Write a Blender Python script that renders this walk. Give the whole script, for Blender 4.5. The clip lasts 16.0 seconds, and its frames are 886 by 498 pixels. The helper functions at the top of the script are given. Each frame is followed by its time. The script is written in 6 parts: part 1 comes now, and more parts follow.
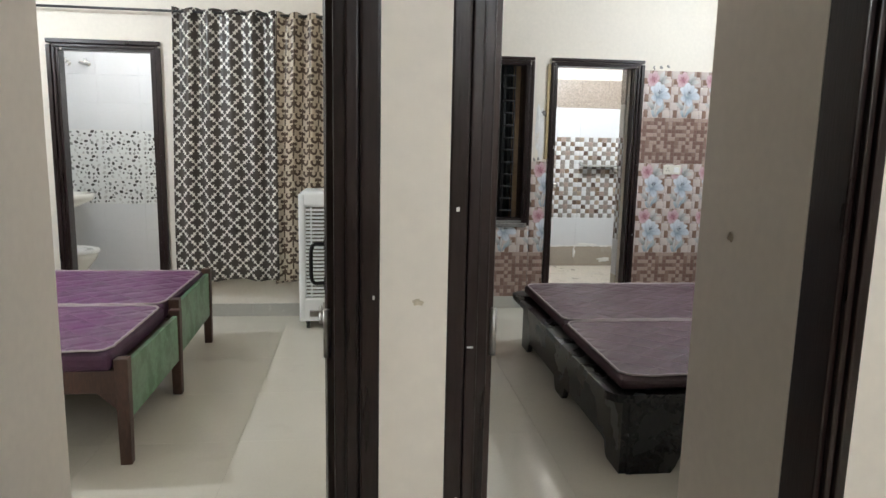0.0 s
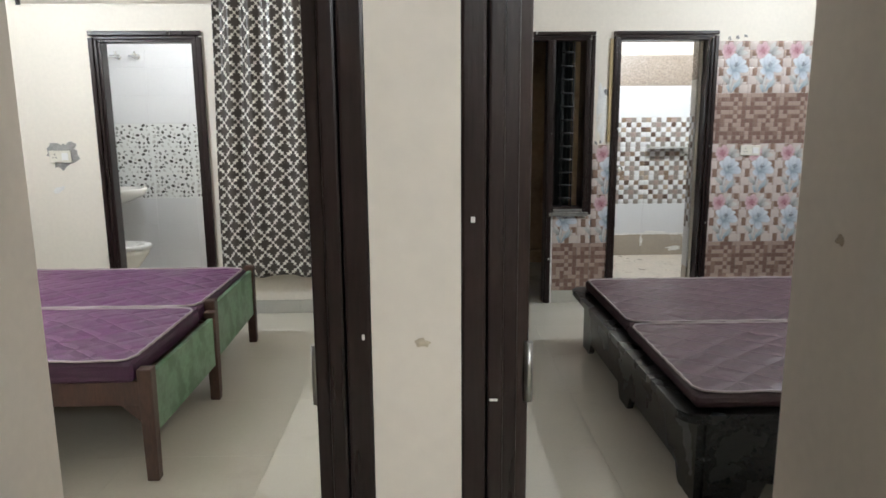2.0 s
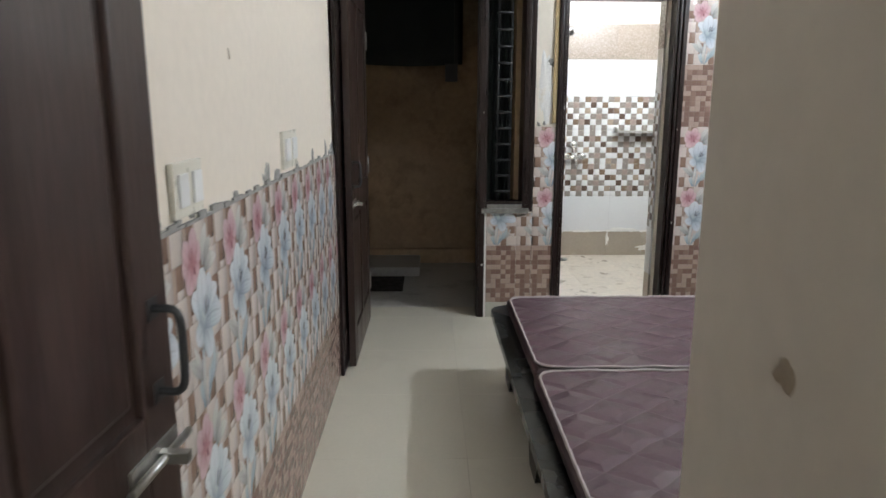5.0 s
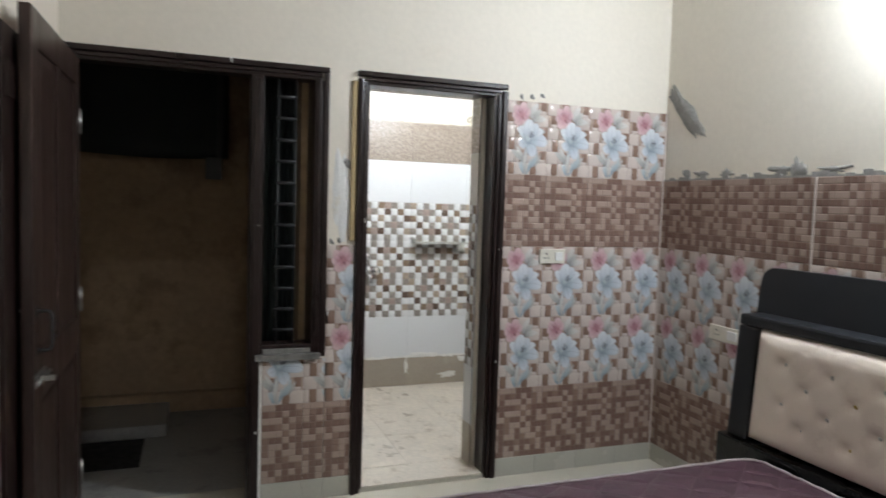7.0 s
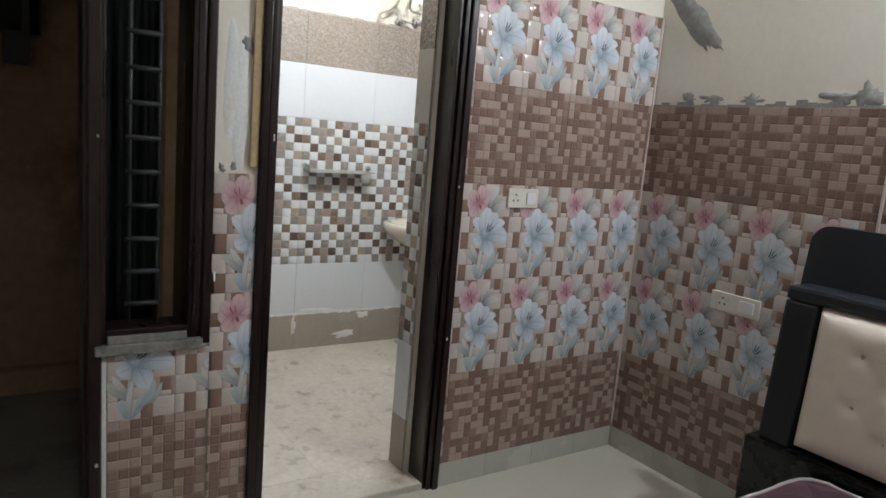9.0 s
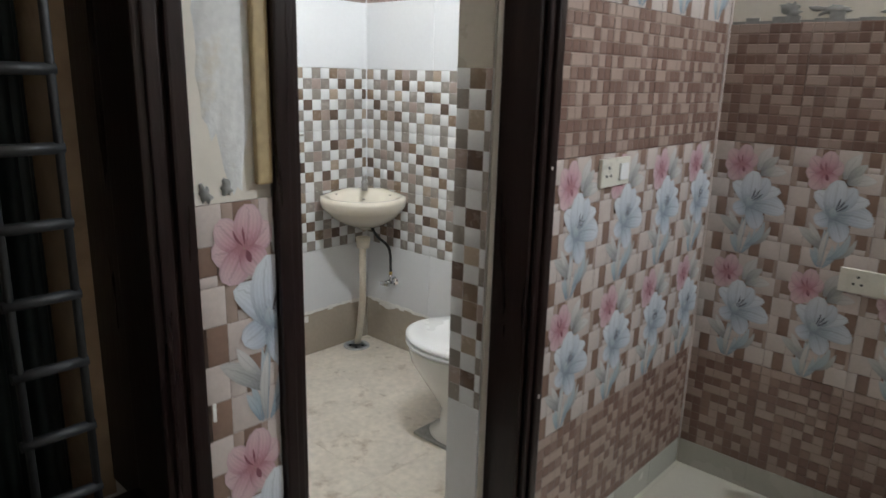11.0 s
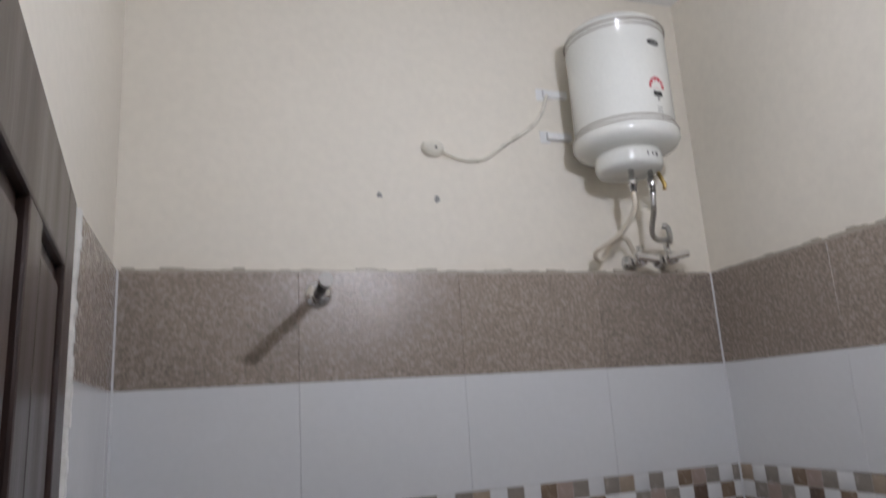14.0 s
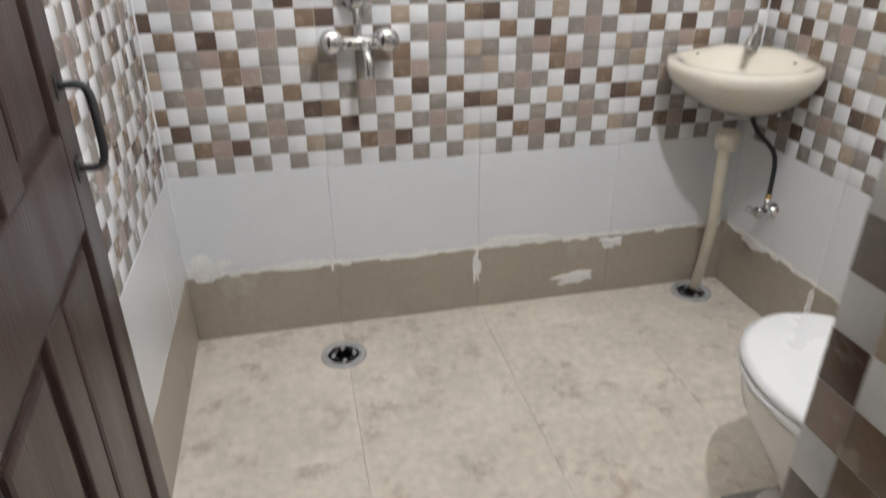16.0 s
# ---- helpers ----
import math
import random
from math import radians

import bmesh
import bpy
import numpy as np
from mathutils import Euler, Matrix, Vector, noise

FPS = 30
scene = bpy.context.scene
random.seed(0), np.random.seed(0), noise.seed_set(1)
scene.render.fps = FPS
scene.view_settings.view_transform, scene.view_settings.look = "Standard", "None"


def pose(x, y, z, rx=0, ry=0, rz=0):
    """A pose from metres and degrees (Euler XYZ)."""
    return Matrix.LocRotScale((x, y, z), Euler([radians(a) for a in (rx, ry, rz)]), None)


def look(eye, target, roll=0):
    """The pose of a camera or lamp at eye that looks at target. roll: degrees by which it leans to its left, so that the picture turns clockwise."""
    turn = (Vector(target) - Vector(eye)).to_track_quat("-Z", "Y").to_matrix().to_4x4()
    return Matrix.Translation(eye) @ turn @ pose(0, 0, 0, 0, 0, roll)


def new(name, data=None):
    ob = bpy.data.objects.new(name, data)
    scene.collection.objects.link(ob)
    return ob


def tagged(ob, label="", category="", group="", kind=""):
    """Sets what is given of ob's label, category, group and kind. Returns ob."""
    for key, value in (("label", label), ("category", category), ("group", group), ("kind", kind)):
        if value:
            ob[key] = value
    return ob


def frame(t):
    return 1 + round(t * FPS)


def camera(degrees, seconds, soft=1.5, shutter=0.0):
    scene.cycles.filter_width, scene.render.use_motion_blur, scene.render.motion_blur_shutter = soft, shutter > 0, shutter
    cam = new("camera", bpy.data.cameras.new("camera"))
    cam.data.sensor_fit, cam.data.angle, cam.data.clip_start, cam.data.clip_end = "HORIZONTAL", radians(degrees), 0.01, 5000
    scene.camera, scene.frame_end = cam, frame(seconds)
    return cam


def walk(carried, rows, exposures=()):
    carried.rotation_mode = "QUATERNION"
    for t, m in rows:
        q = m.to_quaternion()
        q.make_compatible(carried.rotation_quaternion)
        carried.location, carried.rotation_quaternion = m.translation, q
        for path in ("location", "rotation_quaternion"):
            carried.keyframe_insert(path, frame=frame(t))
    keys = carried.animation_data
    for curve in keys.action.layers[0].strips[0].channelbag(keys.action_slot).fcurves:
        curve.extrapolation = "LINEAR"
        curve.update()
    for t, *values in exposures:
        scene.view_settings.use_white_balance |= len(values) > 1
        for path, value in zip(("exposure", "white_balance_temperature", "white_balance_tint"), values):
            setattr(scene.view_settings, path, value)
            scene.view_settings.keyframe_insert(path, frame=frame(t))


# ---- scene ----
cam = camera(66.1, 16.0, shutter=0.3)
PATH = [
    (0, (0.836, -0.088, 1.386), (1.066, 1.872, 1.064), 1.2),
    (0.5, (0.838, -0.109, 1.375), (1.051, 1.853, 1.048), 1.3),
    (1, (0.852, -0.071, 1.379), (1.044, 1.891, 1.042), 1.0),
    (1.5, (0.901, 0.074, 1.369), (1.025, 2.041, 1.028), 1.0),
    (2, (0.944, 0.217, 1.388), (0.985, 2.183, 1.022), -0.4),
    (2.5, (1.08, 0.341, 1.386), (0.898, 2.297, 1.013), 0.5),
    (3, (1.262, 0.445, 1.391), (1.069, 2.391, 0.973), 1.3),
    (3.2, (1.292, 0.473, 1.382), (1.16, 2.421, 0.951), 0.6),
    (5.3, (1.532, 1.303, 1.331), (1.659, 3.26, 0.934), 0.0),
    (5.5, (1.475, 1.439, 1.33), (1.733, 3.403, 1.051), -0.1),
    (6, (1.474, 1.657, 1.413), (1.925, 3.604, 1.337), 0.2),
    (6.5, (1.568, 1.935, 1.431), (2.016, 3.883, 1.354), 0.9),
    (7, (1.585, 2.172, 1.425), (2.276, 4.044, 1.291), 1.8),
    (7.5, (1.59, 2.373, 1.41), (2.543, 4.119, 1.203), 1.5),
    (8, (1.643, 2.701, 1.395), (2.561, 4.463, 1.169), 1.6),
    (8.5, (1.67, 2.971, 1.422), (2.586, 4.729, 1.157), 2.6),
    (8.7, (1.634, 3.083, 1.369), (2.621, 4.798, 1.084), 4.0),
    (11, (1.719, 4.44, 1.403), (3.15, 5.746, 0.908), 1.5),
    (11.5, (1.92, 4.709, 1.43), (3.331, 6.125, 1.362), -1.4),
    (12, (2.142, 4.955, 1.527), (3.638, 6.226, 1.911), -3.7),
    (12.5, (2.307, 5.133, 1.618), (3.52, 6.609, 2.21), -7.5),
    (13, (2.43, 5.243, 1.69), (3.096, 6.968, 2.449), -3.2),
    (13.5, (2.504, 5.254, 1.697), (3.022, 7.018, 2.484), -3.8),
    (14, (2.451, 5.272, 1.647), (3.097, 7.111, 2.096), -3.6),
    (14.5, (2.444, 5.273, 1.602), (3.169, 7.136, 1.658), -1.5),
    (15, (2.471, 5.267, 1.518), (3.099, 7.156, 1.321), -0.5),
    (15.5, (2.474, 5.271, 1.367), (3.04, 7.111, 0.825), -0.1),
    (16, (2.597, 5.198, 1.232), (2.980, 6.937, 0.322), -0.3),
]
EXPOSURES = [(0, 0.13, 6150, 10), (2.5, 0.2, 6150, 10), (3, 0.45, 6150, 10), (5.5, 0.3, 6150, 10), (6.5, 0.03, 6150, 10), (7.5, -0.06, 6150, 10), (8.5, -0.24, 6150, 10), (11, -0.2, 6200, 10), (11.5, -0.25, 6200, 10),
             (12, -0.62, 6250, 11), (12.5, -1.22, 6250, 11), (13.5, -1.72, 6150, 16), (14, -1.82, 6120, 19), (14.5, -1.38, 6150, 19), (15, -1.05, 6200, 19), (15.5, -0.52, 6400, 18), (16, 0.03, 6300, 14)]
walk(cam, [(t, look(eye, target, roll)) for t, eye, target, roll in PATH], EXPOSURES)

# ---- world and light levels ----
world = bpy.data.worlds.new("night")
scene.world = world
world.use_nodes = True
world.node_tree.nodes["Background"].inputs[0].default_value = (0.012, 0.016, 0.024, 1)
world.node_tree.nodes["Background"].inputs[1].default_value = 0.15
ROOM_TWO_BULB, ROOM_ONE_BULB, BATH_BULB, BATH_ONE_BULB, HALL_TUBE = 3700.0, 4600.0, 3000.0, 1400.0, 240.0


# ---- materials ----
def mat(name, rgb, rough=0.5, vary=0.08, scale=6.0, grain=60.0, bump=0.1, metal=0.0, piece=0.0, stain=None, coat=0.0, bump_d=0.002, warp=(1, 1, 1)):
    """Colour with broad and fine variation, an optional stain colour, piece-to-piece variation and fine relief."""
    m = bpy.data.materials.new(name)
    m.use_nodes = True
    n, l = m.node_tree.nodes, m.node_tree.links
    p = n["Principled BSDF"]
    co = n.new("ShaderNodeTexCoord")
    mp = n.new("ShaderNodeMapping")
    mp.inputs["Scale"].default_value = warp
    if piece:
        # pieces cut from one pattern start at different places in it
        shift, far = n.new("ShaderNodeObjectInfo"), n.new("ShaderNodeVectorMath")
        far.operation = "MULTIPLY_ADD"
        far.inputs[1].default_value = (31.0, 17.0, 23.0)
        l.new(shift.outputs["Random"], far.inputs[0]), l.new(co.outputs["Object"], far.inputs[2]), l.new(far.outputs[0], mp.inputs[0])
    else:
        l.new(co.outputs["Object"], mp.inputs[0])
    big, fine = n.new("ShaderNodeTexNoise"), n.new("ShaderNodeTexNoise")
    big.inputs["Scale"].default_value, fine.inputs["Scale"].default_value = scale, grain
    big.inputs["Detail"].default_value, fine.inputs["Detail"].default_value = 5, 4
    l.new(mp.outputs[0], big.inputs["Vector"]), l.new(mp.outputs[0], fine.inputs["Vector"])
    add = n.new("ShaderNodeMath")
    add.operation = "ADD"
    l.new(big.outputs["Fac"], add.inputs[0]), l.new(fine.outputs["Fac"], add.inputs[1])
    last = add.outputs[0]
    if piece:
        info = n.new("ShaderNodeObjectInfo")
        mul = n.new("ShaderNodeMath")
        mul.operation = "MULTIPLY_ADD"
        mul.inputs[1].default_value = piece
        l.new(info.outputs["Random"], mul.inputs[0]), l.new(last, mul.inputs[2])
        last = mul.outputs[0]
    ramp = n.new("ShaderNodeMapRange")
    ramp.inputs["From Min"].default_value, ramp.inputs["From Max"].default_value = 0.6, 1.4 + piece
    ramp.inputs["To Min"].default_value, ramp.inputs["To Max"].default_value = 1 - vary, 1 + vary
    l.new(last, ramp.inputs["Value"])
    mix = n.new("ShaderNodeVectorMath")
    mix.operation = "SCALE"
    mix.inputs[0].default_value = rgb
    l.new(ramp.outputs[0], mix.inputs["Scale"])
    colour = mix.outputs[0]
    if stain:
        st = n.new("ShaderNodeTexNoise")
        st.inputs["Scale"].default_value, st.inputs["Detail"].default_value, st.inputs["Roughness"].default_value = stain[1], 8, 0.65
        l.new(mp.outputs[0], st.inputs["Vector"])
        sr = n.new("ShaderNodeMapRange")
        sr.inputs["From Min"].default_value, sr.inputs["From Max"].default_value = stain[2], stain[2] + 0.1
        sr.inputs["To Max"].default_value = stain[3]
        l.new(st.outputs["Fac"], sr.inputs["Value"])
        sm = n.new("ShaderNodeMix")
        sm.data_type = "RGBA"
        sm.inputs["B"].default_value = (*stain[0], 1)
        l.new(sr.outputs[0], sm.inputs["Factor"]), l.new(colour, sm.inputs["A"])
        colour = sm.outputs["Result"]
    l.new(colour, p.inputs["Base Color"])
    rr = n.new("ShaderNodeMapRange")
    rr.inputs["From Min"].default_value, rr.inputs["From Max"].default_value = 0.3, 0.7
    rr.inputs["To Min"].default_value, rr.inputs["To Max"].default_value = max(rough * 0.8, 0.02), min(rough * 1.2, 1)
    l.new(big.outputs["Fac"], rr.inputs["Value"]), l.new(rr.outputs[0], p.inputs["Roughness"])
    p.inputs["Metallic"].default_value, p.inputs["Coat Weight"].default_value = metal, coat
    p.inputs["Coat Roughness"].default_value = 0.12
    if bump:
        b = n.new("ShaderNodeBump")
        b.inputs["Strength"].default_value, b.inputs["Distance"].default_value = bump, bump_d
        l.new(last, b.inputs["Height"]), l.new(b.outputs[0], p.inputs["Normal"])
    return m


def glow(name, rgb, strength):
    m = bpy.data.materials.new(name)
    m.use_nodes = True
    p = m.node_tree.nodes["Principled BSDF"]
    p.inputs["Base Color"].default_value = (0.8, 0.8, 0.78, 1)
    p.inputs["Emission Color"].default_value, p.inputs["Emission Strength"].default_value = (*rgb, 1), strength
    return m


def math_node(m, op, a, b=None):
    q = m.node_tree.nodes.new("ShaderNodeMath")
    q.operation = op
    for i, v in enumerate((a, b)):
        if v is None:
            continue
        if isinstance(v, (int, float)):
            q.inputs[i].default_value = v
        else:
            m.node_tree.links.new(v, q.inputs[i])
    return q.outputs[0]


def quatrefoil_cloth():
    """Dark brown satin with a woven white lattice of quatrefoil outlines; UV in metres."""
    m = mat("quatrefoil_satin", (0.05, 0.04, 0.032), 0.42, 0.15, 20, 400, 0.1)
    n, l = m.node_tree.nodes, m.node_tree.links
    uv = n.new("ShaderNodeUVMap")
    sep = n.new("ShaderNodeSeparateXYZ")
    l.new(uv.outputs[0], sep.inputs[0])
    M = lambda op, a, b=None: math_node(m, op, a, b)
    best = None
    for ox, oz in ((0.0, 0.0), (0.5, 0.5)):
        u = M("SUBTRACT", M("FRACT", M("ADD", M("DIVIDE", sep.outputs[0], 0.120), ox)), 0.5)
        v = M("SUBTRACT", M("FRACT", M("ADD", M("DIVIDE", sep.outputs[1], 0.121), oz)), 0.5)
        au, av = M("ABSOLUTE", u), M("ABSOLUTE", v)
        d1 = M("SQRT", M("ADD", M("POWER", M("SUBTRACT", au, 0.315), 2), M("POWER", v, 2)))
        d2 = M("SQRT", M("ADD", M("POWER", u, 2), M("POWER", M("SUBTRACT", av, 0.315), 2)))
        lobes = M("SUBTRACT", M("MINIMUM", d1, d2), 0.113)
        d = M("MINIMUM", lobes, M("SUBTRACT", M("MAXIMUM", au, av), 0.230))
        best = d if best is None else M("MINIMUM", best, d)
    line = M("GREATER_THAN", best, 0.0)
    mix = n.new("ShaderNodeMix")
    mix.data_type = "RGBA"
    mix.inputs["B"].default_value = (0.72, 0.70, 0.64, 1)
    base = n["Principled BSDF"].inputs["Base Color"]
    l.new(base.links[0].from_socket, mix.inputs["A"])
    l.new(line, mix.inputs["Factor"]), l.new(mix.outputs["Result"], base)
    return m


def damask_cloth():
    """Beige satin with dark brown scrolls in rows; UV in metres."""
    m = mat("damask_satin", (0.47, 0.40, 0.30), 0.35, 0.12, 15, 300, 0.1)
    n, l = m.node_tree.nodes, m.node_tree.links
    uv = n.new("ShaderNodeUVMap")
    sep = n.new("ShaderNodeSeparateXYZ")
    l.new(uv.outputs[0], sep.inputs[0])
    M = lambda op, a, b=None: math_node(m, op, a, b)
    out = None
    for ox, oz, k in ((0.0, 0.0, 1), (0.5, 0.5, -1)):
        u = M("MULTIPLY", M("SUBTRACT", M("FRACT", M("ADD", M("DIVIDE", sep.outputs[0], 0.15), ox)), 0.5), 0.15)
        v = M("MULTIPLY", M("SUBTRACT", M("FRACT", M("ADD", M("DIVIDE", sep.outputs[1], 0.165), oz)), 0.5), 0.165)
        au = M("ABSOLUTE", u)
        r1 = M("SQRT", M("ADD", M("POWER", M("SUBTRACT", au, 0.034), 2), M("POWER", v, 2)))
        ring = M("LESS_THAN", M("ABSOLUTE", M("SUBTRACT", r1, 0.023)), 0.009)
        low = M("MULTIPLY", ring, M("LESS_THAN", v, 0.012))
        r2 = M("SQRT", M("ADD", M("POWER", M("SUBTRACT", au, 0.018), 2), M("POWER", M("SUBTRACT", v, 0.035), 2)))
        leaf = M("LESS_THAN", r2, 0.013)
        stem = M("MULTIPLY", M("LESS_THAN", au, 0.006), M("LESS_THAN", M("ABSOLUTE", M("ADD", v, 0.01)), 0.06))
        s = M("MAXIMUM", M("MAXIMUM", low, leaf), stem)
        out = s if out is None else M("MAXIMUM", out, s)
    mix = n.new("ShaderNodeMix")
    mix.data_type = "RGBA"
    mix.inputs["B"].default_value = (0.06, 0.035, 0.018, 1)
    base = n["Principled BSDF"].inputs["Base Color"]
    l.new(base.links[0].from_socket, mix.inputs["A"])
    l.new(out, mix.inputs["Factor"]), l.new(mix.outputs["Result"], base)
    return m


def quilted_cloth(name, rgb, line):
    """Satin mattress ticking with a diamond quilting stitch, 0.15 m apart."""
    m = mat(name, rgb, 0.42, 0.22, 5, 90, 0.25, stain=((rgb[0] * 0.55, rgb[1] * 0.6, rgb[2] * 0.6), 4.0, 0.55, 0.6), bump_d=0.004)
    n, l = m.node_tree.nodes, m.node_tree.links
    co = n.new("ShaderNodeTexCoord")
    wob = n.new("ShaderNodeTexNoise")
    wob.inputs["Scale"].default_value = 7
    l.new(co.outputs["Object"], wob.inputs["Vector"])
    sep = n.new("ShaderNodeSeparateXYZ")
    l.new(co.outputs["Object"], sep.inputs[0])
    M = lambda op, a, b=None: math_node(m, op, a, b)
    w = M("MULTIPLY", M("SUBTRACT", wob.outputs["Fac"], 0.5), 0.05)
    near = None
    for s in (1, -1):
        q = M("ADD", M("MULTIPLY", sep.outputs[0], 0.8), M("MULTIPLY", sep.outputs[1], s))
        q = M("ABSOLUTE", M("SUBTRACT", M("FRACT", M("DIVIDE", M("ADD", q, w), 0.17)), 0.5))
        near = q if near is None else M("MINIMUM", near, q)
    stitch = M("MULTIPLY", M("LESS_THAN", near, 0.014), 0.55)
    mix = n.new("ShaderNodeMix")
    mix.data_type = "RGBA"
    mix.inputs["B"].default_value = (*line, 1)
    base = n["Principled BSDF"].inputs["Base Color"]
    l.new(base.links[0].from_socket, mix.inputs["A"])
    l.new(stitch, mix.inputs["Factor"]), l.new(mix.outputs["Result"], base)
    puff = M("MINIMUM", M("MULTIPLY", near, 4), 1)
    b = n.new("ShaderNodeBump")
    b.inputs["Strength"].default_value, b.inputs["Distance"].default_value = 0.5, 0.012
    nor = n["Principled BSDF"].inputs["Normal"]
    l.new(nor.links[0].from_socket, b.inputs["Normal"]), l.new(puff, b.inputs["Height"]), l.new(b.outputs[0], nor)
    return m


def petal_print(name, root, middle, tip):
    """Glazed print of a petal: root to tip in three tones with fine veins; UV is across and along the petal."""
    m = mat(name, middle, 0.1, 0.12, 28, 90, 0.03)
    n, l = m.node_tree.nodes, m.node_tree.links
    uv, sep = n.new("ShaderNodeUVMap"), n.new("ShaderNodeSeparateXYZ")
    l.new(uv.outputs[0], sep.inputs[0])
    M = lambda op, a, b=None: math_node(m, op, a, b)
    wob = n.new("ShaderNodeTexNoise")
    wob.inputs["Scale"].default_value = 60
    along = M("ADD", sep.outputs[1], M("MULTIPLY", M("SUBTRACT", wob.outputs["Fac"], 0.5), 0.35))
    ramp = n.new("ShaderNodeValToRGB")
    el = ramp.color_ramp.elements
    el[0].position, el[0].color, el[1].position, el[1].color = 0.08, (*root, 1), 0.85, (*tip, 1)
    el.new(0.42).color = (*middle, 1)
    l.new(along, ramp.inputs[0])
    rib = M("MULTIPLY", M("SUBTRACT", 1.0, M("MINIMUM", M("MULTIPLY", M("ABSOLUTE", sep.outputs[0]), 9.0), 1.0)), 0.22)
    vein = M("MULTIPLY", M("SINE", M("MULTIPLY", sep.outputs[0], 22.0)), 0.05)
    rim = M("MULTIPLY", M("POWER", M("ABSOLUTE", sep.outputs[0]), 4.0), 0.16)
    tone = M("SUBTRACT", M("SUBTRACT", M("ADD", 1.0, vein), rib), rim)
    sc = n.new("ShaderNodeVectorMath")
    sc.operation = "SCALE"
    l.new(ramp.outputs[0], sc.inputs[0]), l.new(tone, sc.inputs["Scale"]), l.new(sc.outputs[0], n["Principled BSDF"].inputs["Base Color"])
    return m


PLASTER = mat("cream_plaster", (0.75, 0.70, 0.61), 0.62, 0.05, 1.6, 40, 0.12, stain=((0.60, 0.53, 0.42), 1.3, 0.64, 0.35))
PIER_PAINT = mat("hall_paint", (0.80, 0.725, 0.63), 0.5, 0.05, 2.0, 30, 0.1, stain=((0.55, 0.45, 0.32), 3.0, 0.68, 0.35))
SHAFT = mat("shaft_plaster", (0.42, 0.30, 0.19), 0.85, 0.2, 1.5, 25, 0.4, stain=((0.16, 0.10, 0.06), 1.4, 0.52, 0.7))
CEILING = mat("ceiling_white", (0.80, 0.80, 0.79), 0.7, 0.03, 2, 50, 0.05)
FLOOR_TILE = mat("vitrified_tile", (0.60, 0.565, 0.475), 0.13, 0.04, 3, 90, 0.02, piece=0.1, stain=((0.50, 0.46, 0.38), 2.2, 0.6, 0.35))
GROUT = mat("grout", (0.54, 0.505, 0.425), 0.8, 0.15, 8, 80, 0.2)
BATH_FLOOR = mat("bath_floor_tile", (0.64, 0.575, 0.49), 0.32, 0.20, 5, 40, 0.2, piece=0.1, stain=((0.38, 0.30, 0.225), 9.0, 0.575, 0.75))
SKIRT = mat("skirting_tile", (0.47, 0.455, 0.40), 0.25, 0.06, 4, 60, 0.05, piece=0.2)
BATH_SKIRT = mat("bath_skirting", (0.36, 0.31, 0.25), 0.4, 0.12, 5, 60, 0.15, piece=0.2, stain=((0.50, 0.46, 0.40), 3.5, 0.60, 0.5))
CEMENT = mat("bare_cement", (0.27, 0.265, 0.25), 0.95, 0.3, 14, 60, 0.6)
WHITE_CEMENT = mat("white_cement", (0.74, 0.73, 0.70), 0.9, 0.15, 20, 90, 0.6)
PAD_LIGHT = mat("mosaic_pale", (0.58, 0.505, 0.465), 0.09, 0.10, 9, 120, 0.08, piece=0.15)
PAD_TAN = mat("mosaic_tan", (0.40, 0.305, 0.255), 0.09, 0.10, 9, 120, 0.08, piece=0.15)
PAD_BROWN = mat("mosaic_brown", (0.245, 0.16, 0.122), 0.09, 0.12, 9, 120, 0.08, piece=0.15)
SMALL_BROWN = mat("small_mosaic_brown", (0.20, 0.125, 0.10), 0.12, 0.10, 9, 120, 0.08, piece=0.15)
SMALL_MID = mat("small_mosaic_mid", (0.25, 0.165, 0.135), 0.12, 0.10, 9, 120, 0.08, piece=0.15)
SMALL_LIGHT = mat("small_mosaic_light", (0.38, 0.285, 0.24), 0.12, 0.10, 9, 120, 0.08, piece=0.15)
PINK = petal_print("petal_pink", (0.42, 0.20, 0.23), (0.56, 0.35, 0.38), (0.62, 0.45, 0.47))
PINK_DEEP = mat("petal_deep_pink", (0.24, 0.10, 0.12), 0.1, 0.2, 28, 90, 0.03)
BLUE = petal_print("petal_pale_blue", (0.32, 0.37, 0.43), (0.56, 0.61, 0.67), (0.68, 0.715, 0.75))
BLUE_SHADE = petal_print("petal_shaded_blue", (0.28, 0.33, 0.39), (0.47, 0.53, 0.60), (0.62, 0.66, 0.71))
STAMEN = mat("stamen_dark", (0.09, 0.09, 0.11), 0.2, 0.2, 28, 90, 0.03)
STEM = petal_print("stem_blue_grey", (0.27, 0.33, 0.38), (0.38, 0.45, 0.50), (0.48, 0.53, 0.56))
LEAF = petal_print("leaf_grey", (0.22, 0.23, 0.23), (0.37, 0.37, 0.36), (0.52, 0.51, 0.49))
LEAF_PALE = petal_print("leaf_pale_grey", (0.36, 0.36, 0.36), (0.54, 0.53, 0.51), (0.64, 0.62, 0.60))
ROOM_GROUT = mat("tile_body", (0.22, 0.16, 0.13), 0.5, 0.1, 8, 80, 0.1)
CHECK_WHITE = mat("check_white", (0.66, 0.66, 0.66), 0.2, 0.05, 9, 120, 0.06, piece=0.05)
CHECK_BEIGE = mat("check_beige", (0.35, 0.28, 0.215), 0.25, 0.14, 30, 160, 0.15)
CHECK_GREY = mat("check_grey", (0.26, 0.23, 0.20), 0.25, 0.14, 30, 160, 0.15)
